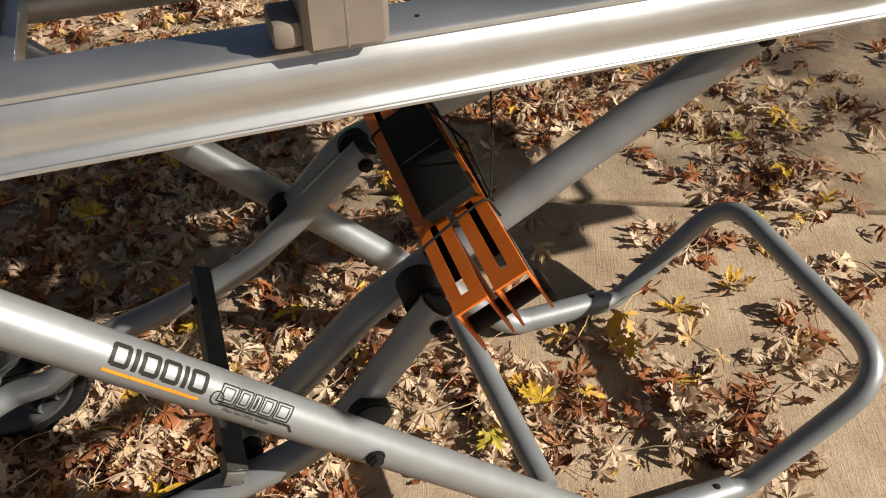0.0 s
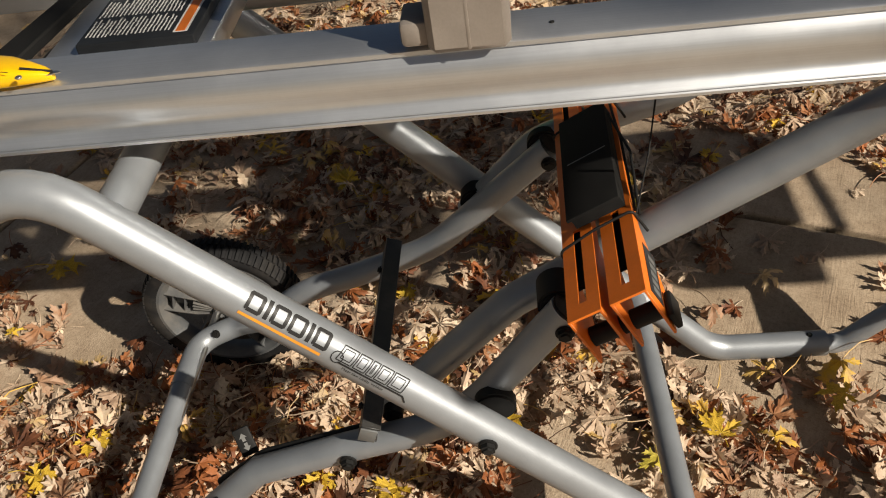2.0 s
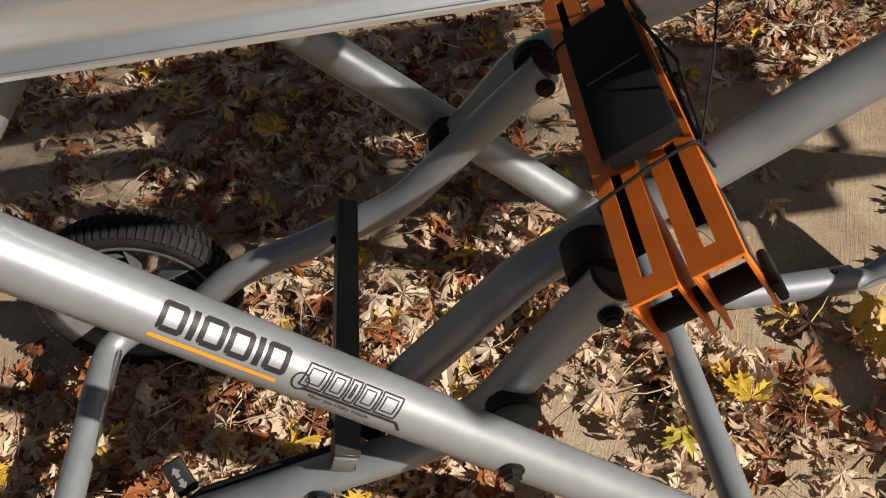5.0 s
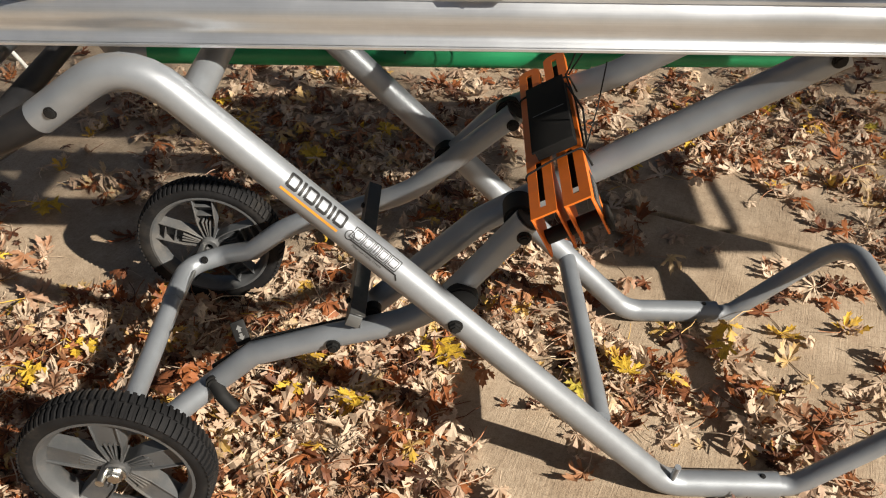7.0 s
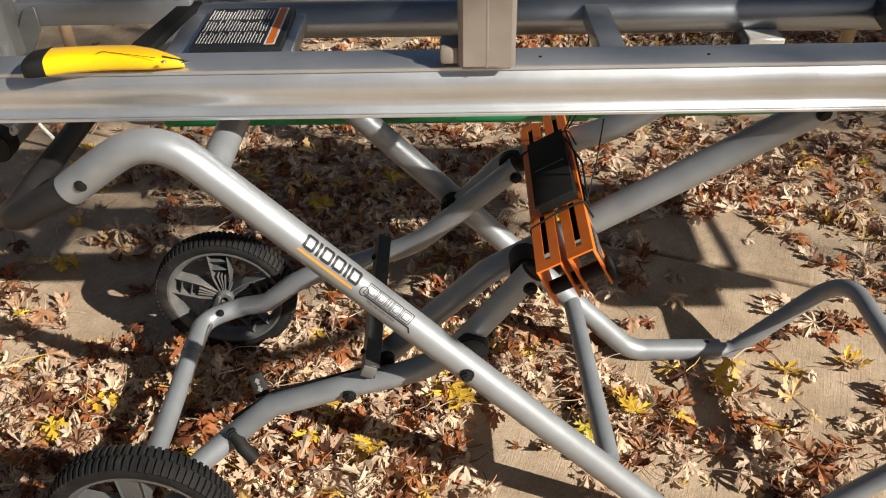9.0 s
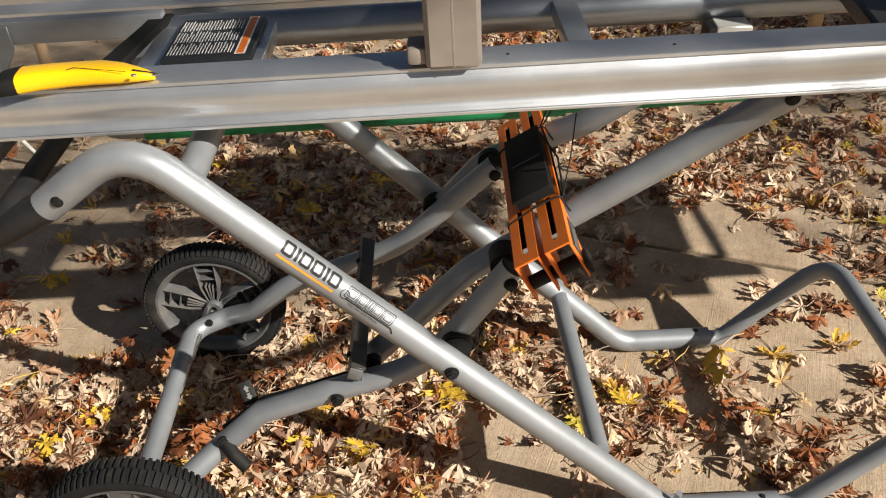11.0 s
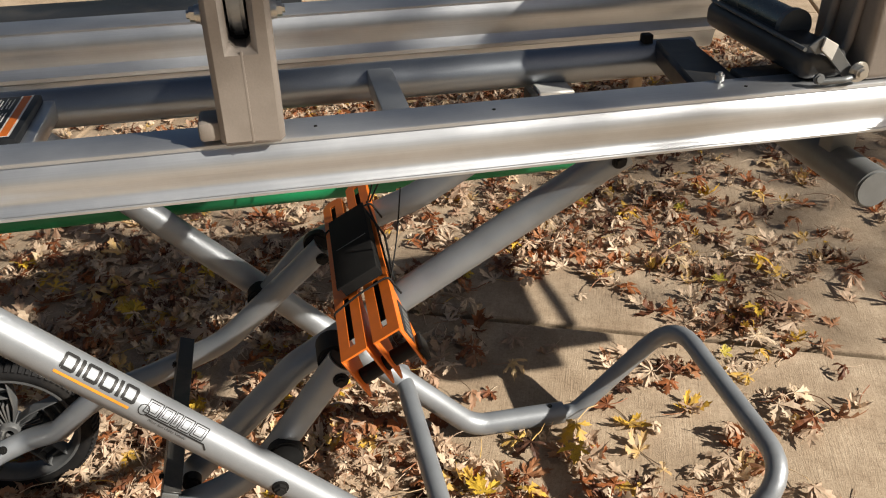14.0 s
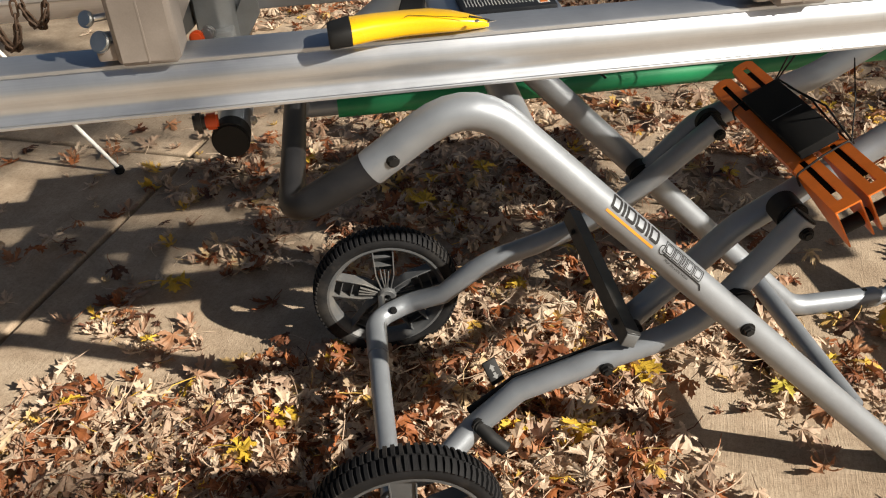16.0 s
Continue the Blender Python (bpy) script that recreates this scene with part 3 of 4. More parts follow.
def stroke(bm, pts, width, lift=0.0005):
    """A band of ink of that width along a line of (u, v), laid on the leg."""
    line = [Vector((a[0], a[1], 0)) for a in pts]
    fine = [line[0]]
    for a, b in zip(line, line[1:]):
        n = max(1, int((b - a).length / 0.002))
        fine += [a.lerp(b, (i + 1) / n) for i in range(n)]
    edge = []
    for i, p in enumerate(fine):
        t = (fine[min(i + 1, len(fine) - 1)] - fine[max(i - 1, 0)]).normalized()
        s = Vector((-t.y, t.x, 0)) * width / 2
        edge.append([bm.verts.new(wrap(*(p + s).xy, lift)), bm.verts.new(wrap(*(p - s).xy, lift))])
    for a, b in zip(edge, edge[1:]):
        bm.faces.new((a[0], a[1], b[1], b[0]))


def loop(u0, v0, u1, v1, cut=0.003):
    return [(u0 + cut, v0), (u1 - cut, v0), (u1, v0 + cut), (u1, v1 - cut), (u1 - cut, v1), (u0 + cut, v1), (u0, v1 - cut), (u0, v0 + cut), (u0 + cut, v0)]


bm = bmesh.new()
V0, V1 = -0.0032, 0.0172
u = 0.003
for kind in "oiooio":
    if kind == "i":
        stroke(bm, [(u + 0.002, V0), (u + 0.002, V1)], 0.0046)
        u += 0.0082
    else:
        stroke(bm, loop(u + 0.0008, V0 + 0.0017, u + 0.0150, V1 - 0.0017, 0.0008), 0.0041)
        u += 0.0204
LOGO_END = u
part("logo", bm, INK, leg_near, "row of plain black block shapes", smooth=False)
bm = bmesh.new()
stroke(bm, [(0.0, -0.0088), (LOGO_END - 0.006, -0.0088)], 0.0034)
part("logo_line", bm, INK_AMBER, leg_near, "orange line under the black shapes", smooth=False)
bm = bmesh.new()
u = LOGO_END + 0.012
for w in (0.018, 0.014, 0.008, 0.015, 0.018):
    stroke(bm, [(u - 0.002, -0.004), (u + w - 0.002, -0.004), (u + w + 0.001, 0.013), (u + 0.001, 0.013), (u - 0.002, -0.004)], 0.0013, 0.0006)
    stroke(bm, [(u + 0.0015, -0.001), (u + w - 0.005, -0.001), (u + w - 0.003, 0.010), (u + 0.0035, 0.010), (u + 0.0015, -0.001)], 0.0010, 0.0006)
    u += w + 0.0024
stroke(bm, [(LOGO_END + 0.014, -0.0065), (u, -0.0065), (u + 0.007, -0.0125)], 0.0022, 0.0006)
stroke(bm, [(LOGO_END + 0.0105 + 0.0065 * math.cos(a / 12 * 6.2832), -0.002 + 0.0065 * math.sin(a / 12 * 6.2832)) for a in range(13)], 0.0013, 0.0006)
part("badge", bm, INK, leg_near, "outlined black badge shapes", smooth=False)
font = bpy.data.curves.new("words", "FONT")
font.body = "Miter Saw Utility Vehicle"
font.size = 0.0052
words_ob = bpy.data.objects.new("words", font)
scene.collection.objects.link(words_ob)
words_me = bpy.data.meshes.new_from_object(words_ob.evaluated_get(bpy.context.evaluated_depsgraph_get()))
bpy.data.objects.remove(words_ob)
bm = bmesh.new()
bm.from_mesh(words_me)
for v in bm.verts:
    v.co = wrap(LOGO_END + 0.022 + v.co.x, -0.0122 + v.co.y, 0.0006)
part("badge_words", bm, INK, leg_near, "small black words", smooth=False)


# ---- things on the stand ----
def support_post(x0, x1, top, with_roller):
    """A cast bracket standing on the front rail, reaching back to the tube, with a slot and roller."""
    post = empty("support_post", ((x0 + x1) / 2, 0.70, 0.84), label="taupe cast metal support post clamped on the aluminium rail", category="bracket")
    xm = (x0 + x1) / 2
    slot = 0.0115
    z_slot = 0.950
    up = Matrix(((1, 0, 0, 0), (0, 0, 1, 0.668), (0, 1, 0, 0), (0, 0, 0, 1)))
    part("body", prism([(x0, 0.842), (x1, 0.842), (x1, top), (xm + slot, top), (xm + slot, z_slot), (xm - slot, z_slot), (xm - slot, top), (x0, top)], 0.062, 0.006, up), TAUPE, post)
    part("back_web", box((xm - slot + 0.0005, 0.712, z_slot + 0.0005), (xm + slot - 0.0005, 0.730, top), 0.002), TAUPE, post)
    part("reach_arm", box((x0 + 0.004, 0.7305, 0.86), (x1 - 0.004, 0.925, 0.90), 0.006), TAUPE, post)
    part("tab", box((x0 - 0.023, 0.676, 0.847), (x0 + 0.004, 0.720, 0.870), 0.005), TAUPE, post)
    part("seam", box((xm - 0.0014, 0.66778, 0.846), (xm + 0.0014, 0.669, z_slot - 0.002), 0.0002), TAUPE, post)
    part("slot_lining", box((xm - slot + 0.0006, 0.7062, z_slot + 0.0006), (xm + slot - 0.0006, 0.7115, top), 0.0005), BLACK, post, "dark slot")
    if with_roller:
        part("roller", disc(0.045, 0.0175, axis_frame((xm - 0.00875, 0.719, z_slot + 0.048), (1, 0, 0)), 0.004, 40), TUBE, post, "grey metal roller")
    for s, x in ((-1, x0), (1, x1)):
        bolt(post, (x + s * 0.003, 0.690, 0.984), (s, 0, 0), 0.008, 0.012, STEEL)
        part("washer", disc(0.011, 0.003, axis_frame((x, 0.690, 0.984), (s, 0, 0)), 0.001, 20), STEEL, post)
    return post


support_post(0.181, 0.251, 1.06, True)
post_left = support_post(-0.590, -0.520, 1.06, False)
for x, z, r in ((-0.612, 0.896, 0.0095), (-0.604, 0.869, 0.0125)):
    f = axis_frame((x, 0.682, z), (-0.35, -0.8, 0.45))
    bm = disc(r, 0.007, f, 0.002, 22)
    tube([f @ Vector((0, 0, 0)), (x + 0.02, 0.690, z)], 0.004, 12, bm=bm)
    part("thumb_screw", bm, STEEL, post_left, "zinc thumb screw")

# cast saw mount on the rail
mount = empty("saw_mount", (0.99, 0.70, 0.84), label="taupe cast saw mount with dark arm bolted over the rail", category="bracket")
XZ = Matrix(((1, 0, 0, 0), (0, 0, 1, 0), (0, 1, 0, 0), (0, 0, 0, 1)))
part("block", box((0.977, 0.688, 0.842), (1.13, 0.81, 1.08), 0.009, segs=3), TAUPE, mount, "taupe cast block with rounded edges")
for y in (0.722, 0.768):
    part("gusset_rib", tube([(0.955, y, 0.848), (0.970, y, 0.885), (0.975, y, 0.94), (0.975, y, 1.07)], 0.0060, 12, 0.03), TAUPE, mount)
bm = box((0.898, 0.700, 0.8435), (0.962, 0.968, 0.882), 0.013, segs=3)
part("arm", bm, worn("dark_grey_casting", (0.055, 0.057, 0.06), 0.36, 0.3, 0.2, 30, 400, 0.08, 0.1), mount, "dark folded steel arm")
part("arm_rim", tube([(0.902, 0.71, 0.883), (0.902, 0.955, 0.884)], 0.0028, 10), GREY, mount)
part("arm_bolt", disc(0.006, 0.006, axis_frame((0.904, 0.955, 0.885), (0, 0, 1)), 0.002, 12), STEEL, mount)
bm = tube([(0.938, 0.80, 0.886), (0.938, 0.966, 0.886)], 0.021, 24)
part("arm_cap", bm, worn("grey_gloss_tube", (0.22, 0.23, 0.22), 0.25, 0.8, 0.1, 20, 400, 0.03), mount, "glossy grey tube in the arm")
part("cap_ring", tube([(0.938, 0.792, 0.886), (0.938, 0.802, 0.886)], 0.024, 24), GREY, mount)
part("strap", prism([(0.893, 0.893), (0.911, 0.905), (0.931, 0.893), (0.974, 0.846), (0.954, 0.846), (0.926, 0.874), (0.914, 0.884), (0.905, 0.882)], 0.004, 0.0008, XZ @ Matrix.Translation((0, 0, 0.6905))), GREY, mount, "folded pale grey strap")
part("strap_fold", prism([(0.911, 0.9045), (0.931, 0.8935), (0.926, 0.874), (0.908, 0.889)], 0.003, 0.0006, XZ @ Matrix.Translation((0, 0, 0.6865))), WHITE, mount, "white folded end")
bolt(mount, (0.966, 0.686, 0.857), (0, -1, 0), 0.0095, 0.012, STEEL)
part("bolt_washer", disc(0.0135, 0.003, axis_frame((0.966, 0.6865, 0.857), (0, -1, 0)), 0.001, 24), STEEL, mount)
part("clamp_ear", tube([(0.915, 0.686, 0.848), (0.945, 0.680, 0.850), (0.966, 0.684, 0.853)], 0.0042, 12, 0.01), GREY, mount)
part("ear_eye", disc(0.007, 0.008, axis_frame((0.913, 0.690, 0.851), (0, -1, 0.2)), 0.002, 20), GREY, mount)
part("clamp_shoe", box((0.850, 0.7425, 0.818), (0.976, 0.790, 0.838), 0.003), DARK, mount)

# warning plate
plate = empty("warning_plate", (-0.12, 0.84, 0.823), label="black warning plate with white print on silver bracket", category="plate")
part("plate", box((-0.182, 0.775, 0.8215), (-0.058, 0.925, 0.834), 0.003), LABEL_BLACK, plate)
part("stripe_border", box((-0.0815, 0.783, 0.8335), (-0.0665, 0.922, 0.8341), 0.0), INK_WHITE, plate, "white border", smooth=False)
part("stripe", box((-0.0788, 0.785, 0.8338), (-0.0692, 0.920, 0.8346), 0.0), INK_ORANGE, plate, "orange stripe", smooth=False)
bm = bmesh.new()
for row in range(3):
    for col in range(21):
        x = -0.176 + col * 0.0044
        y = 0.789 + row * 0.044 + random.uniform(-0.001, 0.002)
        end = y + random.choice((0.030, 0.035, 0.038))
        while y < end:
            h = random.uniform(0.003, 0.009)
            dx = random.uniform(-0.0004, 0.0004)
            box((x + dx, y, 0.8338), (x + dx + 0.0012, min(end, y + h), 0.8345), 0.0, bm)
            y += h + 0.0012
part("print", bm, INK_WHITE, plate, "rows of white print", smooth=False)

# yellow knife lying on the rail
knife = empty("utility_knife", (-0.25, 0.675, 0.842), label="yellow utility knife with black butt lying on the rail", category="knife")
stations = [(0.000, 0.033, 0.022), (0.020, 0.031, 0.024), (0.045, 0.0265, 0.024), (0.080, 0.0255, 0.023), (0.110, 0.0265, 0.022), (0.135, 0.0235, 0.018), (0.152, 0.0165, 0.014), (0.166, 0.0095, 0.010), (0.172, 0.0045, 0.006)]
kf = pose(-0.349, 0.680, 0.8425, 0, 0, 3) @ Matrix.Diagonal((1.08, 1.0, 1.08, 1))


def knife_body(st, grow=0.0):
    bm = bmesh.new()
    rings = []
    for x, w, h in st:
        dy = -0.010 * math.sin(min(1, x / 0.172) * math.pi) * -1 + 0.004 * (x / 0.172)
        ring = []
        for k in range(20):
            a = 2 * math.pi * k / 20
            cx, cz = math.cos(a), math.sin(a)
            sx = math.copysign(abs(cx) ** 0.6, cx) * (w + grow) * 0.5 * 1.55
            sz = math.copysign(abs(cz) ** 0.6, cz) * (h + grow) * 0.5
            ring.append(bm.verts.new(kf @ Vector((x, dy + sx, h / 2 + sz))))
        rings.append(ring)
    for a, b in zip(rings, rings[1:]):
        for k in range(20):
            bm.faces.new((a[k], a[(k + 1) % 20], b[(k + 1) % 20], b[k]))
    bm.faces.new(rings[0][::-1])
    bm.faces.new(rings[-1])
    return bm


part("handle", knife_body(stations[1:]), YELLOW, knife)
part("butt", knife_body([(-0.004, 0.026, 0.020), (0.0, 0.030, 0.022), (0.0205, 0.0315, 0.0245)], 0.0006), BLACK, knife, "black plastic butt")
bm = tube([kf @ Vector((x, y, 0.0238 - 0.006 * max(0, x - 0.10) / 0.05)) for x, y in ((0.078, -0.006), (0.084, 0.000), (0.145, 0.000 - 0.012))], 0.0004, 6, 0.003)
part("seam", bm, BLACK, knife)
part("blade_slot", tube([kf @ Vector((0.150, -0.001, 0.0158)), kf @ Vector((0.173, 0.004, 0.0075))], 0.0011, 8), BLACK, knife)
part("blade", prism([(0.160, -0.003), (0.180, 0.002), (0.176, 0.006), (0.160, 0.005)], 0.0008, 0, kf @ Matrix.Translation((0, 0, 0.006))), STEEL, knife, "steel blade tip")
part("screw", disc(0.003, 0.002, kf @ Matrix.Translation((0.155, -0.018, 0.0145)), 0.0006, 12), STEEL, knife)

# orange saw brackets strapped across the lift tubes
TILT_A = radians(29)
B_AX, C_AX = Vector((math.cos(TILT_A), 0, math.sin(TILT_A))), Vector((-math.sin(TILT_A), 0, math.cos(TILT_A)))
orange = empty("saw_bracket_pair", (0.325, 0.82, 0.56), label="pair of orange steel saw brackets strapped together with black cord", category="bracket")
bf = Matrix(((B_AX.x, 0, C_AX.x, 0.284), (0, 1, 0, 0.600), (B_AX.z, 0, C_AX.z, 0.579), (0, 0, 0, 1))) @ pose(0, 0, 0, -2.8, 0, 0) @ Matrix.Diagonal((0.95, 0.985, 1, 1))
SIDE = Matrix(((0, 0, 1, 0), (1, 0, 0, 0), (0, 1, 0, 0), (0, 0, 0, 1)))


def channel(u0, u1, y_end):
    """An orange channel: a web with one slot at each end, and two deep tapering cheeks."""
    t = 0.0028
    um = (u0 + u1) / 2
    s_w = 0.0046
    web = bmesh.new()
    n = 8
    outer = [(u0, 0.0), (u1, 0.0)] + [(um + (u1 - um) * math.cos(a), y_end - 0.012 + 0.012 * math.sin(a)) for a in (0.0, 0.9, math.pi / 2, math.pi - 0.9, math.pi)]
    prism(outer[:2] + [(u1, 0.020), (u0, 0.020)], t, 0, bf @ Matrix.Translation((0, 0, -t)), web)
    for a, b in ((u0, um - s_w), (um + s_w, u1)):
        prism([(a, 0.020), (b, 0.020), (b, 0.136), (a, 0.136)], t, 0, bf @ Matrix.Translation((0, 0, -t)), web)
        prism([(a, 0.325), (b, 0.325), (b, y_end - 0.022), (a, y_end - 0.022)], t, 0, bf @ Matrix.Translation((0, 0, -t)), web)
    prism([(u0, 0.136), (u1, 0.136), (u1, 0.325), (u0, 0.325)], t, 0, bf @ Matrix.Translation((0, 0, -t)), web)
    prism([(u0, y_end - 0.022), (u1, y_end - 0.022)] + outer[2:], t, 0, bf @ Matrix.Translation((0, 0, -t)), web)
    for x in (u0, u1 - t):
        prism([(0.0, -t), (-0.003, -0.064), (0.004, -0.065), (0.052, -0.052), (0.112, -0.014), (0.140, -0.012), (0.330, -0.012), (y_end - 0.014, -0.012), (y_end - 0.014, -t)], t, 0.0003, bf @ Matrix.Translation((x, 0, 0)) @ SIDE, web)
    bmesh.ops.remove_doubles(web, verts=web.verts, dist=0.0002)
    return web


for u0, u1, y_end in ((0.0, 0.0385, 0.452), (0.0485, 0.0880, 0.470)):
    part("channel", channel(u0, u1, y_end), ORANGE, orange, "orange powder-coated slotted channel")
# black strips added below the webs so that the slots look dark
for u0, u1 in ((0.0032, 0.0353), (0.0517, 0.0848)):
    part("slot_fill", box((u0, 0.050, -0.0105), (u1, 0.440, -0.0075), 0.0008, frame_m=bf), MATTE, orange, "black strip added under the slots to darken them")
part("cross_sleeve", tube([bf @ Vector((0.0034, 0.020, -0.047)), bf @ Vector((0.0846, 0.020, -0.047))], 0.0105, 20), BLACK, orange, "black sleeve between cheeks")
part("pad", box((0.018, 0.130, 0.0165), (0.084, 0.335, 0.0205), 0.0012, frame_m=bf), MATTE, orange, "black plate tied on top")
part("pad_block", box((0.021, 0.136, 0.0005), (0.083, 0.330, 0.0160), 0.001, frame_m=bf), MATTE, orange, "black block under the plate")
part("pad_seam", box((0.026, 0.232, 0.0202), (0.078, 0.2335, 0.0209), 0.0002, frame_m=bf), GREY, orange)
sticker = part("sticker", box((0.0881, 0.012, -0.040), (0.0887, 0.085, -0.014), 0.0001, frame_m=bf), LABEL_BLACK, orange, "dark sticker on the cheek")
bm = bmesh.new()
for k in range(5):
    box((0.0888, 0.018 + k * 0.012, -0.035), (0.0891, 0.026 + k * 0.012, -0.021), 0.0, bm, bf)
part("sticker_print", bm, GREY, sticker, "plain white blocks", smooth=False)
part("release_knob", box((0.089, 0.0, -0.064), (0.097, 0.036, -0.042), 0.003, frame_m=bf), BLACK, orange)


def cord(points, r=0.0016):
    return tube(points, r, 8, 0.008)


B = lambda u, y, c: bf @ Vector((u, y, c))
for y in (0.108, 0.345):
    part("cord", cord([B(-0.003, y, -0.018), B(-0.002, y, 0.003), B(0.045, y + 0.006, 0.006), B(0.090, y + 0.012, 0.003), B(0.091, y + 0.012, -0.03)]), BLACK, orange, "black elastic cord")
part("cord", cord([B(0.090, 0.13, -0.006), B(0.096, 0.24, 0.014), B(0.088, 0.345, 0.012)]), BLACK, orange)
part("cord", cord([B(0.087, 0.30, 0.018), B(0.104, 0.21, 0.012), B(0.094, 0.12, -0.006)]), BLACK, orange)
for dx in (0.0, 0.022):
    part("cord", cord([B(0.086 + dx * 0.2, 0.355, 0.005), (0.385 + dx, 0.94, 0.70), (0.388 + dx * 1.5, 0.953, 0.777)], 0.0014), BLACK, orange)
part("cord", cord([B(0.091, 0.12, -0.004), B(0.130, 0.16, 0.03), B(0.165, 0.205, 0.065)], 0.0010), BLACK, orange)

# green pipe behind the legs
pipe = empty("green_pipe", (0.2, 1.125, 0.56), label="green plastic pipe in two lengths tied behind the stand legs", category="pipe")
part("sleeve", tube([(-0.365, 1.125, 0.557), (0.428, 1.125, 0.557)], 0.0215, 24), GREEN, pipe)
part("inner_pipe", tube([(0.424, 1.127, 0.559), (0.812, 1.127, 0.563)], 0.0195, 24), GREEN, pipe)
part("tie", cord([(0.10, 1.04, 0.60), (0.095, 1.15, 0.585), (0.10, 1.15, 0.54)], 0.002), BLACK, pipe)
part("hanger", tube([(-0.36, 1.125, 0.557), (-0.43, 1.125, 0.557), (-0.43, 1.06, 0.64)], 0.0165, 16, 0.02), SILVER, pipe, "grey tube the pipe slides on")

# things behind the stand
for x, y, z0, z1 in ((0.790, 0.953, 0.700, 0.784), (-0.50, 1.108, 0.66, 0.768)):
    part("tube_peg", tube([(x, y, z0), (x, y, z1)], 0.0105, 16), TAN, stand, "tan wooden peg under the tube")
rod = empty("prop_rod", (-1.05, 1.99, 0), label="thin white metal prop rod with black rubber foot", category="rod")
part("shaft", tube([(-1.052, 1.995, 0.018), (-1.38, 1.95, 0.66)], 0.006, 12), WHITE, rod)
part("foot", disc(0.014, 0.024, axis_frame((-1.050, 1.995, 0.0), (-0.15, 0, 1)), 0.004, 16), BLACK, rod)

chain = empty("chain", (-0.80, 1.0, 0.75), label="rusty steel chain hanging in a loop behind the rail", category="chain")
link_line = [Vector((0.0045 * math.cos(a), 0.0075 * (1 if math.sin(a) > 0 else -1) + 0.0045 * math.sin(a), 0)) for a in np.linspace(0.001, 6.2842, 15)]
for x0, x1, zt, sag, count in ((-0.850, -0.800, 0.905, 0.145, 17), (-0.805, -0.752, 0.905, 0.115, 14)):
    for i in range(count):
        q = i / (count - 1)
        x = x0 + (x1 - x0) * q
        z = zt - sag * (1 - (2 * q - 1) ** 2) ** 0.6
        e = 0.02
        q2 = min(1, q + e) if q < 0.98 else q
        q1 = max(0, q - e)
        along = Vector(((x1 - x0) * (q2 - q1), 0, -sag * ((1 - (2 * q2 - 1) ** 2) ** 0.6 - (1 - (2 * q1 - 1) ** 2) ** 0.6)))
        hint = Vector((0, 1, 0)) if i % 2 else along.cross(Vector((0, 1, 0)))
        f = axis_frame((x, 1.0, z), hint.cross(along), hint)
        part("chain_link", tube([f @ p for p in link_line], 0.0018, 6, 0.0), RUST, chain)


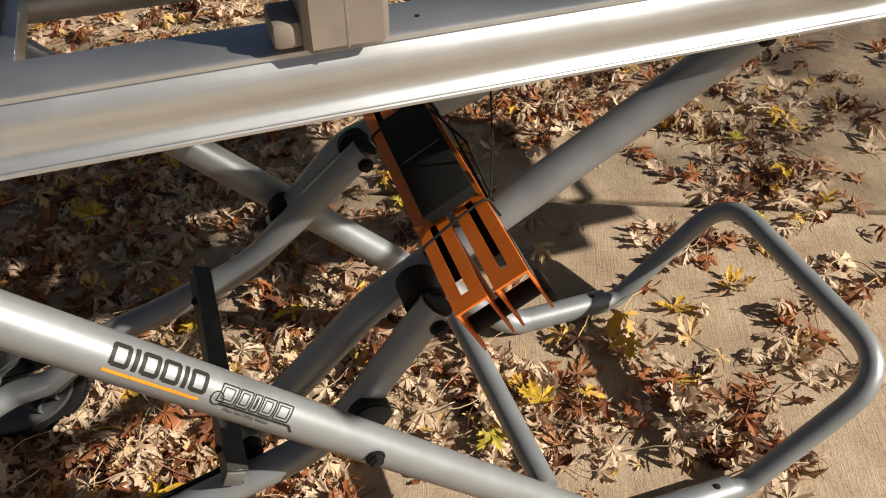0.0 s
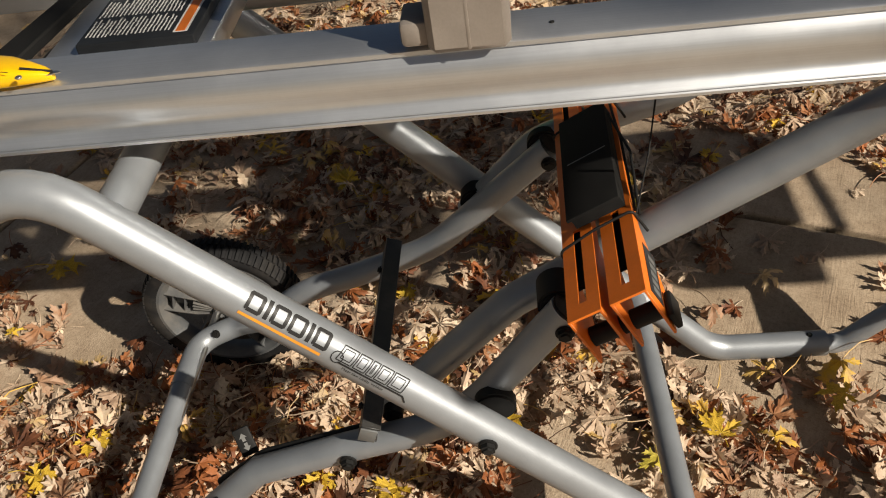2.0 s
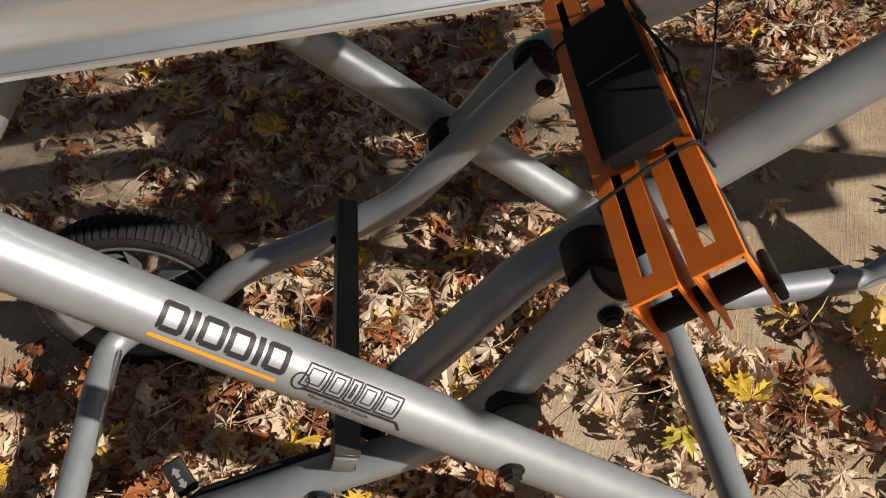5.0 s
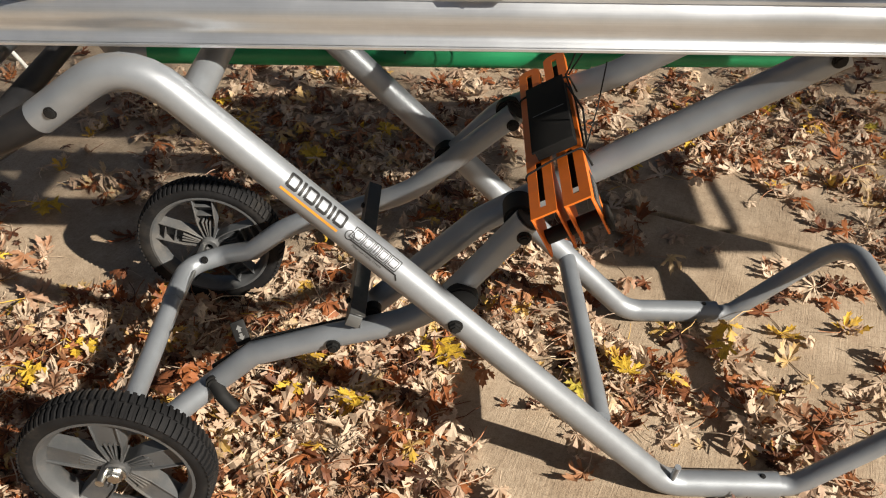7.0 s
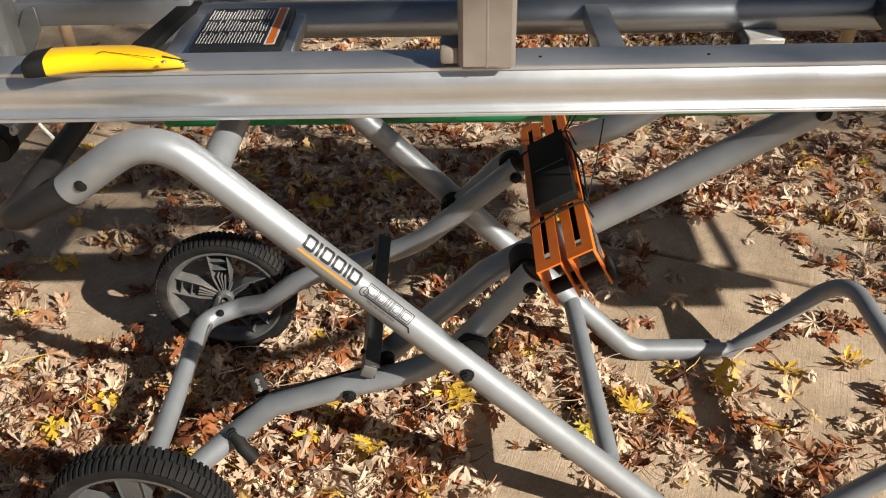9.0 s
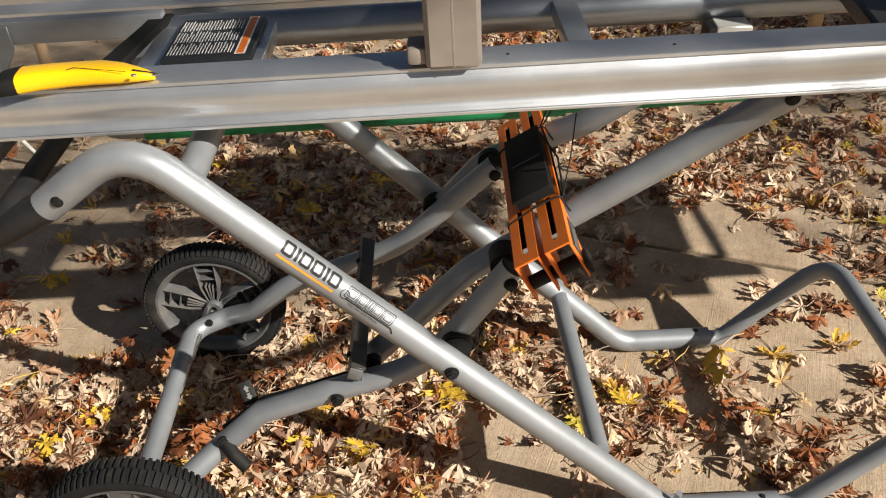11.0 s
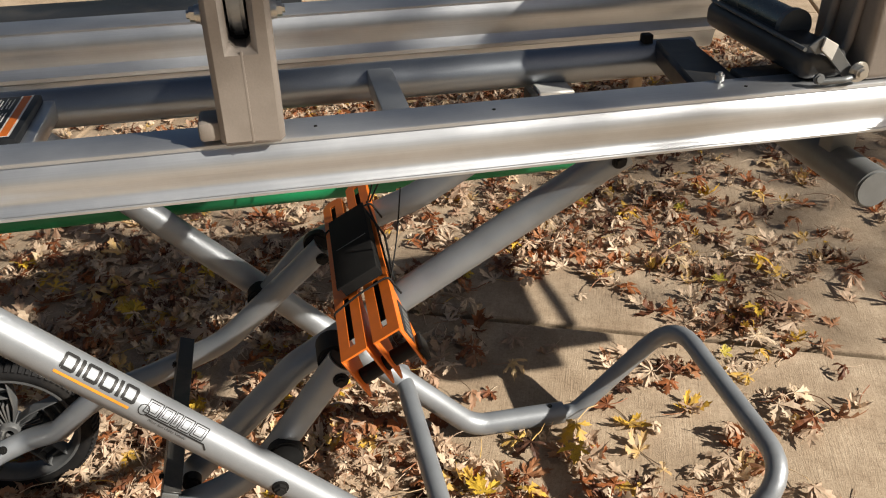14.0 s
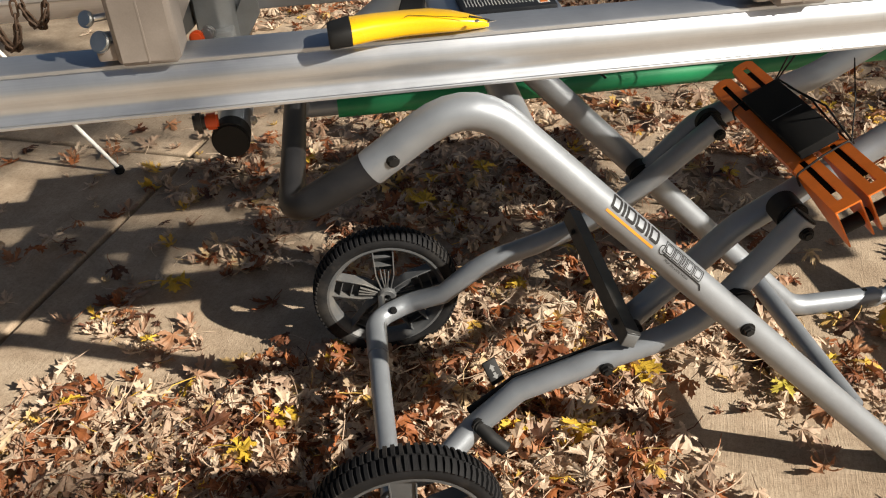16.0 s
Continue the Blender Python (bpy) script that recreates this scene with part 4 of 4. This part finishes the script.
# ---- fallen leaves ----
def leaf_shape(rng, size, broad=1.0, crisp=None):
    """One silver maple leaf: five narrow toothed lobes, each bent along its rib and folded across it."""
    span = np.array([-112, -52, 0, 52, 112]) * rng.uniform(0.85, 1.08)
    centers = np.radians(span + rng.normal(0, 6, 5))
    lens = np.array([0.56, 0.92, 1.0, 0.92, 0.56]) * rng.uniform(0.8, 1.12, 5)
    if crisp is None:
        crisp = rng.choice([0.7, 1.7, 3.0], p=[0.30, 0.42, 0.28])
    way = 1 if rng.uniform() < 0.72 else -1
    bend = crisp * way * rng.uniform(0.3, 1.2, 5) + rng.normal(0, 0.35, 5)
    fold = rng.uniform(-0.2, 0.9, 5)
    wide = rng.uniform(0.85, 1.25) * broad
    pts, faces = [(0.0, 0.0, 0.0)], []
    notch = [centers[0] - 0.62] + [(centers[k] + centers[k + 1]) / 2 for k in range(4)] + [centers[4] + 0.62]
    for k, a in enumerate(notch):
        r = rng.uniform(0.13, 0.24) * broad ** 0.8 * (0.6 if k in (0, 5) else 1.0)
        pts.append((r * math.cos(a), r * math.sin(a), 0.02 * rng.normal()))
    for k in range(5):
        c, L, q = centers[k], lens[k], bend[k] if abs(bend[k]) > 0.05 else 0.05
        ax, ay = math.cos(c), math.sin(c)
        sway = rng.normal(0, 0.22)

        def at(r, w):
            d = r * L
            along, up = math.sin(q * d) / q, (1 - math.cos(q * d)) / q
            lat = w * L + sway * d * d
            pts.append((ax * along - ay * lat, ay * along + ax * lat, up + fold[k] * abs(w) * L + rng.normal(0, 0.012)))
            return len(pts) - 1
        s1, s2, s3, tip = at(0.34, 0), at(0.58, 0), at(0.78, 0), at(1.0, 0)
        for side, o0 in ((-1, 1 + k), (1, 2 + k)):
            g = rng.uniform(0.75, 1.25, 6) * wide * side
            o1 = at(0.33, 0.085 * g[0])
            o2 = at(0.56 * rng.uniform(0.94, 1.06), 0.215 * g[1])
            o3 = at(0.57, 0.105 * g[2])
            o4 = at(0.80 * rng.uniform(0.95, 1.05), 0.150 * g[3])
            o5 = at(0.79, 0.055 * g[4])
            faces += [(0, o0, o1), (0, o1, s1), (s1, o1, o2), (s1, o2, o3), (s1, o3, s2), (s2, o3, o4), (s2, o4, o5), (s2, o5, s3), (s3, o5, tip)]
    verts = np.array(pts) * size * 0.62
    # stem: a thin three-sided bar
    L = size * rng.uniform(0.3, 0.7)
    base = len(verts)
    hook = rng.uniform(-0.5, 0.5)
    st = []
    for i in range(4):
        p = i / 3
        c = np.array([-size * 0.03 - L * p, hook * L * p * p, size * 0.15 * p * rng.uniform(0, 1)])
        w = size * 0.011
        st += [c + (0, w, 0), c + (0, -w, 0), c + (0, 0, w * 1.6)]
    verts = np.concatenate([verts, st])
    for i in range(3):
        for k in range(3):
            a, b = base + i * 3 + k, base + i * 3 + (k + 1) % 3
            faces.append((a, b, b + 3))
            faces.append((a, b + 3, a + 3))
    return verts, faces


rng = np.random.default_rng(7)
SHAPES = [leaf_shape(rng, 1.0) for _ in range(64)]


# small drifts of leaves on the open concrete: centre, reach, thickness
DRIFTS = [
    (1.22, 1.33, 0.10, 0.30), (1.33, 1.30, 0.07, 0.25), (1.01, 1.74, 0.16, 0.25), (0.85, 1.78, 0.13, 0.25), (1.22, 1.60, 0.10, 0.25),
    (1.22, 1.12, 0.07, 0.20), (0.96, 1.10, 0.08, 0.25), (1.06, 0.83, 0.07, 0.25), (0.80, 0.72, 0.09, 0.35), (0.70, 0.95, 0.07, 0.40),
    (1.35, 1.49, 0.11, 0.20), (1.60, 1.55, 0.16, 0.15), (1.34, 1.90, 0.16, 0.20), (1.21, 0.94, 0.05, 0.20), (0.52, 0.82, 0.08, 0.25),
    (-0.92, 1.30, 0.07, 0.30), (-0.80, 1.18, 0.06, 0.25), (-0.70, 1.92, 0.16, 0.20), (-0.62, 1.50, 0.08, 0.20), (-0.98, 0.98, 0.10, 0.25),
]


def density(x, y):
    """How thick the leaves lie, 0 to 1, over the plan."""
    d = 0.07 + 0.09 * noise.noise(Vector((x * 1.7, y * 1.7, 3.1)))
    d += 1.0 * math.exp(-(((x + 0.36) / (0.58 if x > -0.36 else 1.08)) ** 2 + ((y - 0.68) / 0.40) ** 2) ** 1.6)
    d += 0.36 * math.exp(-(((x - 0.05) / 0.30) ** 2 + ((y - 1.05) / 0.28) ** 2))
    d += 0.20 * math.exp(-(((x - 0.46) / 0.20) ** 2 + ((y - 0.85) / 0.28) ** 2))
    d += 0.30 * math.exp(-(((x + 0.15) / 0.70) ** 2 + ((y - 1.85) / 0.30) ** 2))
    d += 0.15 * math.exp(-(((x - 0.95) / 0.55) ** 2 + ((y - 2.0) / 0.22) ** 2))
    d += 0.16 * math.exp(-(((x + 0.05) / 0.5) ** 2 + ((y - 1.5) / 0.28) ** 2))
    d -= 0.45 * math.exp(-(((x - 0.28) / 0.15) ** 2 + ((y - 0.70) / 0.2) ** 2))
    d += 0.55 / (1 + math.exp(-(y - 2.45) * 5)) * (1 / (1 + math.exp(-(x + 0.5) * 4)))
    clump = noise.noise(Vector((x * 4.2, y * 4.2, 1.9))) + 0.6 * noise.noise(Vector((x * 9, y * 9, 5.2)))
    d *= max(min(1.0, 0.45 + 0.5 * d), min(1.4, 0.45 + 1.9 * clump)) if clump > -0.1 else min(1.0, 0.12 + d)
    if x > 0.62 and y < 1.75:
        d *= 0.30
    if x < 0.1 and 2.62 < y < 3.1:
        d *= 0.3
    if x < -0.55 and y > 1.0:
        d *= 0.42
    if x > 0.3 and 1.3 < y < 2.6:
        d *= 0.7
    if -1.3 < x < -0.44 and 1.09 + 0.03 * noise.noise(Vector((x * 7, 0.0, 2.0))) < y < 1.40:
        d *= 0.16
    for cx, cy, r, much in DRIFTS:
        q = ((x - cx) ** 2 + (y - cy) ** 2) / (r * r)
        if q < 6:
            d += much * math.exp(-q)
    edge = max(0.0, abs(x - 0.4) - 1.5) / 1.0 + max(0.0, y - 2.8) / 1.2 + max(0.0, 0.5 - y) / 0.9
    return max(0.0, min(1.0, d * math.exp(-2.2 * edge * edge) if edge > 0 else d))


def leaf_places(count, x0, x1, y0, y1, rng):
    got = []
    while len(got) < count:
        x, y = rng.uniform(x0, x1), rng.uniform(y0, y1)
        d = density(x, y)
        under_tube = 0.50 < x < 0.80 and min(abs(y - 1.036), abs(y - 0.604)) < 0.04
        under_wheel = abs(x + 0.32) < 0.05 and min(abs(y - 0.53), abs(y - 1.094)) < 0.06
        if rng.uniform() < d and not under_tube and not under_wheel:
            got.append((x, y, d))
    return got


def leaf_matrix(x, y, d, rng, size):
    pile = max(0.0, d - 0.35) * 0.035 * rng.uniform(0, 1)
    tilt = 4 + 9 * min(1, d * 1.2)
    flip = 180 if rng.uniform() < 0.22 else 0
    rx, ry = rng.normal(0, tilt) + flip, rng.normal(0, tilt)
    return Matrix.Translation((x, y, 0.0)) @ Euler((radians(rx), radians(ry), rng.uniform(0, 6.28))).to_matrix().to_4x4() @ Matrix.Diagonal((size, size, size * 0.9, 1)), pile


def settle(m, shape, pile):
    """Drops a leaf so that its lowest place is pile above the concrete."""
    v = shape[0]
    low = min((m @ Vector(p)).z for p in v[::3])
    m.translation.z += 0.0015 + pile - low
    return m


litter = empty("fallen_leaves", label="dry brown and tan maple leaves scattered over the concrete", category="leaves", kind="stuff")
stuff_v, stuff_f, base = [], [], 0
places = leaf_places(13000, -3.2, 4.0, -1.6, 5.2, rng)
for x, y, d in places:
    shape = SHAPES[rng.integers(len(SHAPES))]
    m, pile = leaf_matrix(x, y, d, rng, rng.uniform(0.060, 0.105) if rng.uniform() < 0.74 else rng.uniform(0.025, 0.06))
    settle(m, shape, pile)
    mm = np.array(m)
    stuff_v.append(shape[0] @ mm[:3, :3].T + mm[:3, 3])
    stuff_f.extend([tuple(i + base for i in f) for f in shape[1]])
    base += len(shape[0])
me = bpy.data.meshes.new("leaf_mass")
me.from_pydata(np.concatenate(stuff_v).tolist(), [], stuff_f)
me.materials.append(LEAF_STUFF)
mass = new("leaf_mass", me)
mass.parent = litter
tagged(mass, "mass of dry curled maple leaves", kind="stuff")

meshes = []
for v, f in SHAPES:
    lm = bpy.data.meshes.new("leaf")
    lm.from_pydata(v.tolist(), [], f)
    lm.shade_smooth()
    lm.materials.append(LEAF_PIECE)
    meshes.append(lm)
for x, y, d in leaf_places(290, -0.75, 1.35, 0.45, 1.75, rng):
    k = int(rng.integers(len(SHAPES)))
    m, pile = leaf_matrix(x, y, d, rng, rng.uniform(0.070, 0.112))
    pile = max(pile, max(0, d - 0.35) * 0.03)
    ob = new("leaf", meshes[k])
    ob.parent = litter
    ob.matrix_local = settle(m, SHAPES[k], pile)

# single bright leaves
flat = [leaf_shape(np.random.default_rng(40 + i), 1.0, 1.45, 0.6) for i in range(6)]
bright = []
for v, f in flat:
    for mat in (LEAF_YELLOW, LEAF_GREEN):
        lm = bpy.data.meshes.new("yellow_leaf")
        lm.from_pydata(v.tolist(), [], f)
        lm.materials.append(mat)
        bright.append((lm, v, f))
for i, (x, y, size, green) in enumerate([
    (0.163, 0.925, 0.125, 0), (-0.818, 1.386, 0.105, 0), (-0.005, 1.757, 0.085, 0), (-0.178, 1.615, 0.09, 0), (0.014, 0.768, 0.085, 0),
    (0.426, 0.815, 0.07, 1), (-0.55, 0.885, 0.085, 0), (-0.615, 0.81, 0.08, 0), (-0.11, 0.79, 0.07, 0), (0.36, 1.37, 0.05, 1), (1.11, 1.915, 0.075, 0),
    (0.74, 0.915, 0.085, 0), (0.53, 0.85, 0.085, 0), (-0.01, 1.24, 0.065, 0), (-0.84, 1.18, 0.05, 0), (0.67, 1.62, 0.07, 0), (1.30, 1.43, 0.06, 1),
    (1.33, 1.28, 0.075, 0), (1.17, 1.15, 0.045, 1), (0.46, 1.46, 0.06, 1), (-0.97, 0.99, 0.075, 0), (-0.50, 1.92, 0.06, 0), (1.37, 1.82, 0.06, 1), (-0.74, 1.02, 0.05, 0)]):
    lm, v, f = bright[(i % 6) * 2 + green]
    m = Matrix.Translation((x, y, 0)) @ Euler((rng.normal(0, 0.18), rng.normal(0, 0.18), rng.uniform(0, 6.28))).to_matrix().to_4x4() @ Matrix.Scale(size, 4)
    ob = new("maple_leaf", lm)
    ob.matrix_world = settle(m, (v, f), 0.006 + 0.045 * min(0.7, density(x, y)))
    tagged(ob, "fresh yellow-green maple leaf lying among brown leaves" if green else "bright yellow maple leaf lying flat on the litter", "leaf", "bright fallen leaves")


# ---- unseen tree, added to shade part of the drive ----
tree = empty("shade_tree", (11.7, -2.5, -0.14), label="unseen maple tree with thinning yellow-brown leaves, added to shade the drive", category="tree")
TRUNK = [Vector(p) for p in ((11.7, -2.5, -0.14), (11.6, -2.45, 2.4), (11.3, -2.2, 4.4), (10.9, -1.84, 6.0))]
part("trunk", tube(TRUNK, lambda q: 0.18 - 0.12 * q, 14, 1.0), worn("maple_bark", (0.13, 0.10, 0.075), 0.9, 0.0, 0.35, 14, 60, 0.6), tree, "grey-brown ridged bark")
trng = np.random.default_rng(21)
SHADE = Vector((1.27, -0.84, 1.0)) * 5.6
cv, cf, cb = [], [], 0
# each leaf clump hangs sunward of (gx, gy) to put that spot in shade
for gx, gy, spread, thick in ((1.95, 1.95, 0.2, 1), (2.0, 2.4, 0.3, 1), (1.5, 2.6, 0.3, 0.8), (2.4, 1.8, 0.25, 1), (1.8, 1.50, 0.17, 1), (1.45, 1.85, 0.13, 1), (1.62, 1.32, 0.11, 0.8), (2.2, 3.1, 0.4, 0.8), (0.9, 2.9, 0.35, 0.7), (-1.0, 2.6, 0.3, 0.7), (2.9, 2.4, 0.4, 0.8),
                             (-1.80, 1.42, 0.10, 0.6), (-1.02, 0.70, 0.11, 0.8), (-0.82, 1.55, 0.05, 0.8), (-0.93, 1.52, 0.05, 1), (-0.72, 1.53, 0.045, 1), (1.42, 1.50, 0.10, 0.8), (1.30, 1.18, 0.06, 0.5), (-1.08, 1.64, 0.07, 0.8), (-1.36, 1.66, 0.08, 0.8), (-1.62, 1.70, 0.10, 0.6), (-1.7, 2.9, 0.35, 1), (-1.5, 2.4, 0.16, 0.8),
                             (0.05, 1.58, 0.06, 0.7), (0.26, 1.54, 0.05, 0.9), (0.1, 1.92, 0.12, 0.5), (-0.6, 1.76, 0.05, 1), (-0.38, 1.40, 0.045, 1), (-0.35, 1.30, 0.04, 1), (-1.05, 1.49, 0.035, 1)):
    a = TRUNK[2].lerp(TRUNK[3], trng.uniform(0.5, 1))
    b = Vector((gx, gy, 0)) + SHADE
    midp = a.lerp(b, 0.5) + Vector((trng.normal(0, 0.1), trng.normal(0, 0.1), 0.35))
    part("limb", tube([a, midp, b], lambda q: 0.022 - 0.019 * q, 8, 0.4), bpy.data.materials["maple_bark"], tree)
    for k in range(int((60 if gx < 1.25 else 26) * thick * (spread / 0.12) ** 1.8)):
        p = midp.lerp(b, trng.uniform(0.94, 1.02)) + Vector(trng.normal(0, spread, 3))
        shape = SHAPES[trng.integers(len(SHAPES))]
        mm = np.array(Matrix.Translation(p) @ Euler(trng.uniform(0, 6.28, 3)).to_matrix().to_4x4() @ Matrix.Scale(trng.uniform(0.10, 0.16), 4))
        cv.append(shape[0] @ mm[:3, :3].T + mm[:3, 3])
        cf.extend([tuple(i + cb for i in f) for f in shape[1]])
        cb += len(shape[0])
me = bpy.data.meshes.new("crown")
me.from_pydata(np.concatenate(cv).tolist(), [], cf)
me.materials.append(LEAF_STUFF)
crown = new("crown", me)
crown.parent = tree
crown.matrix_parent_inverse = Matrix.Translation(-tree.location)


# ---- unseen saw on its mounts, over the picture's upper edge, shaped to cast shadows ----
saw = empty("miter_saw", (1.25, 0.85, 1.06), label="unseen dark grey miter saw on the taupe mounts, shaped to cast shade", category="saw")
part("base", box((0.98, 0.67, 1.085), (1.72, 1.04, 1.13), 0.012), GREY, saw)
part("table", disc(0.15, 0.03, axis_frame((1.27, 0.86, 1.13), (0, 0, 1)), 0.004, 40), ALU, saw)
part("fence", box((1.0, 0.92, 1.13), (1.58, 0.945, 1.22), 0.006), ALU, saw)
part("post", tube([(1.27, 1.00, 1.12), (1.27, 1.02, 1.34)], 0.045, 18), GREY, saw)
# arm and handle are invented, set where their shadows fall on stand and ground
part("shadow_arm", tube([(1.64, 0.70, 1.12), (1.64, 0.40, 1.22), (1.56, 0.02, 1.30), (1.36, -0.06, 1.30)], 0.016, 14, 0.06), STEEL, saw)
part("handle", box((1.23, -0.100, 1.280), (1.36, 0.0, 1.318), 0.014, segs=3), GREY, saw)
# unseen blocks and bar, added only to cast the T-shaped shadow on the concrete
for x, y0, y1, z0, z1 in ((1.62, 0.49, 0.98, 0.845, 0.93), (1.90, 0.54, 0.58, 0.86, 0.93)):
    part("shadow_block", box((x, y0, z0), (x + (0.27 if x < 1.8 else 0.15), y1, z1), 0.008), TAUPE, mount)
part("shadow_bar", tube([(2.008, 0.56, 0.89), (1.990, 0.87, 0.89)], 0.011, 12), STEEL, mount)
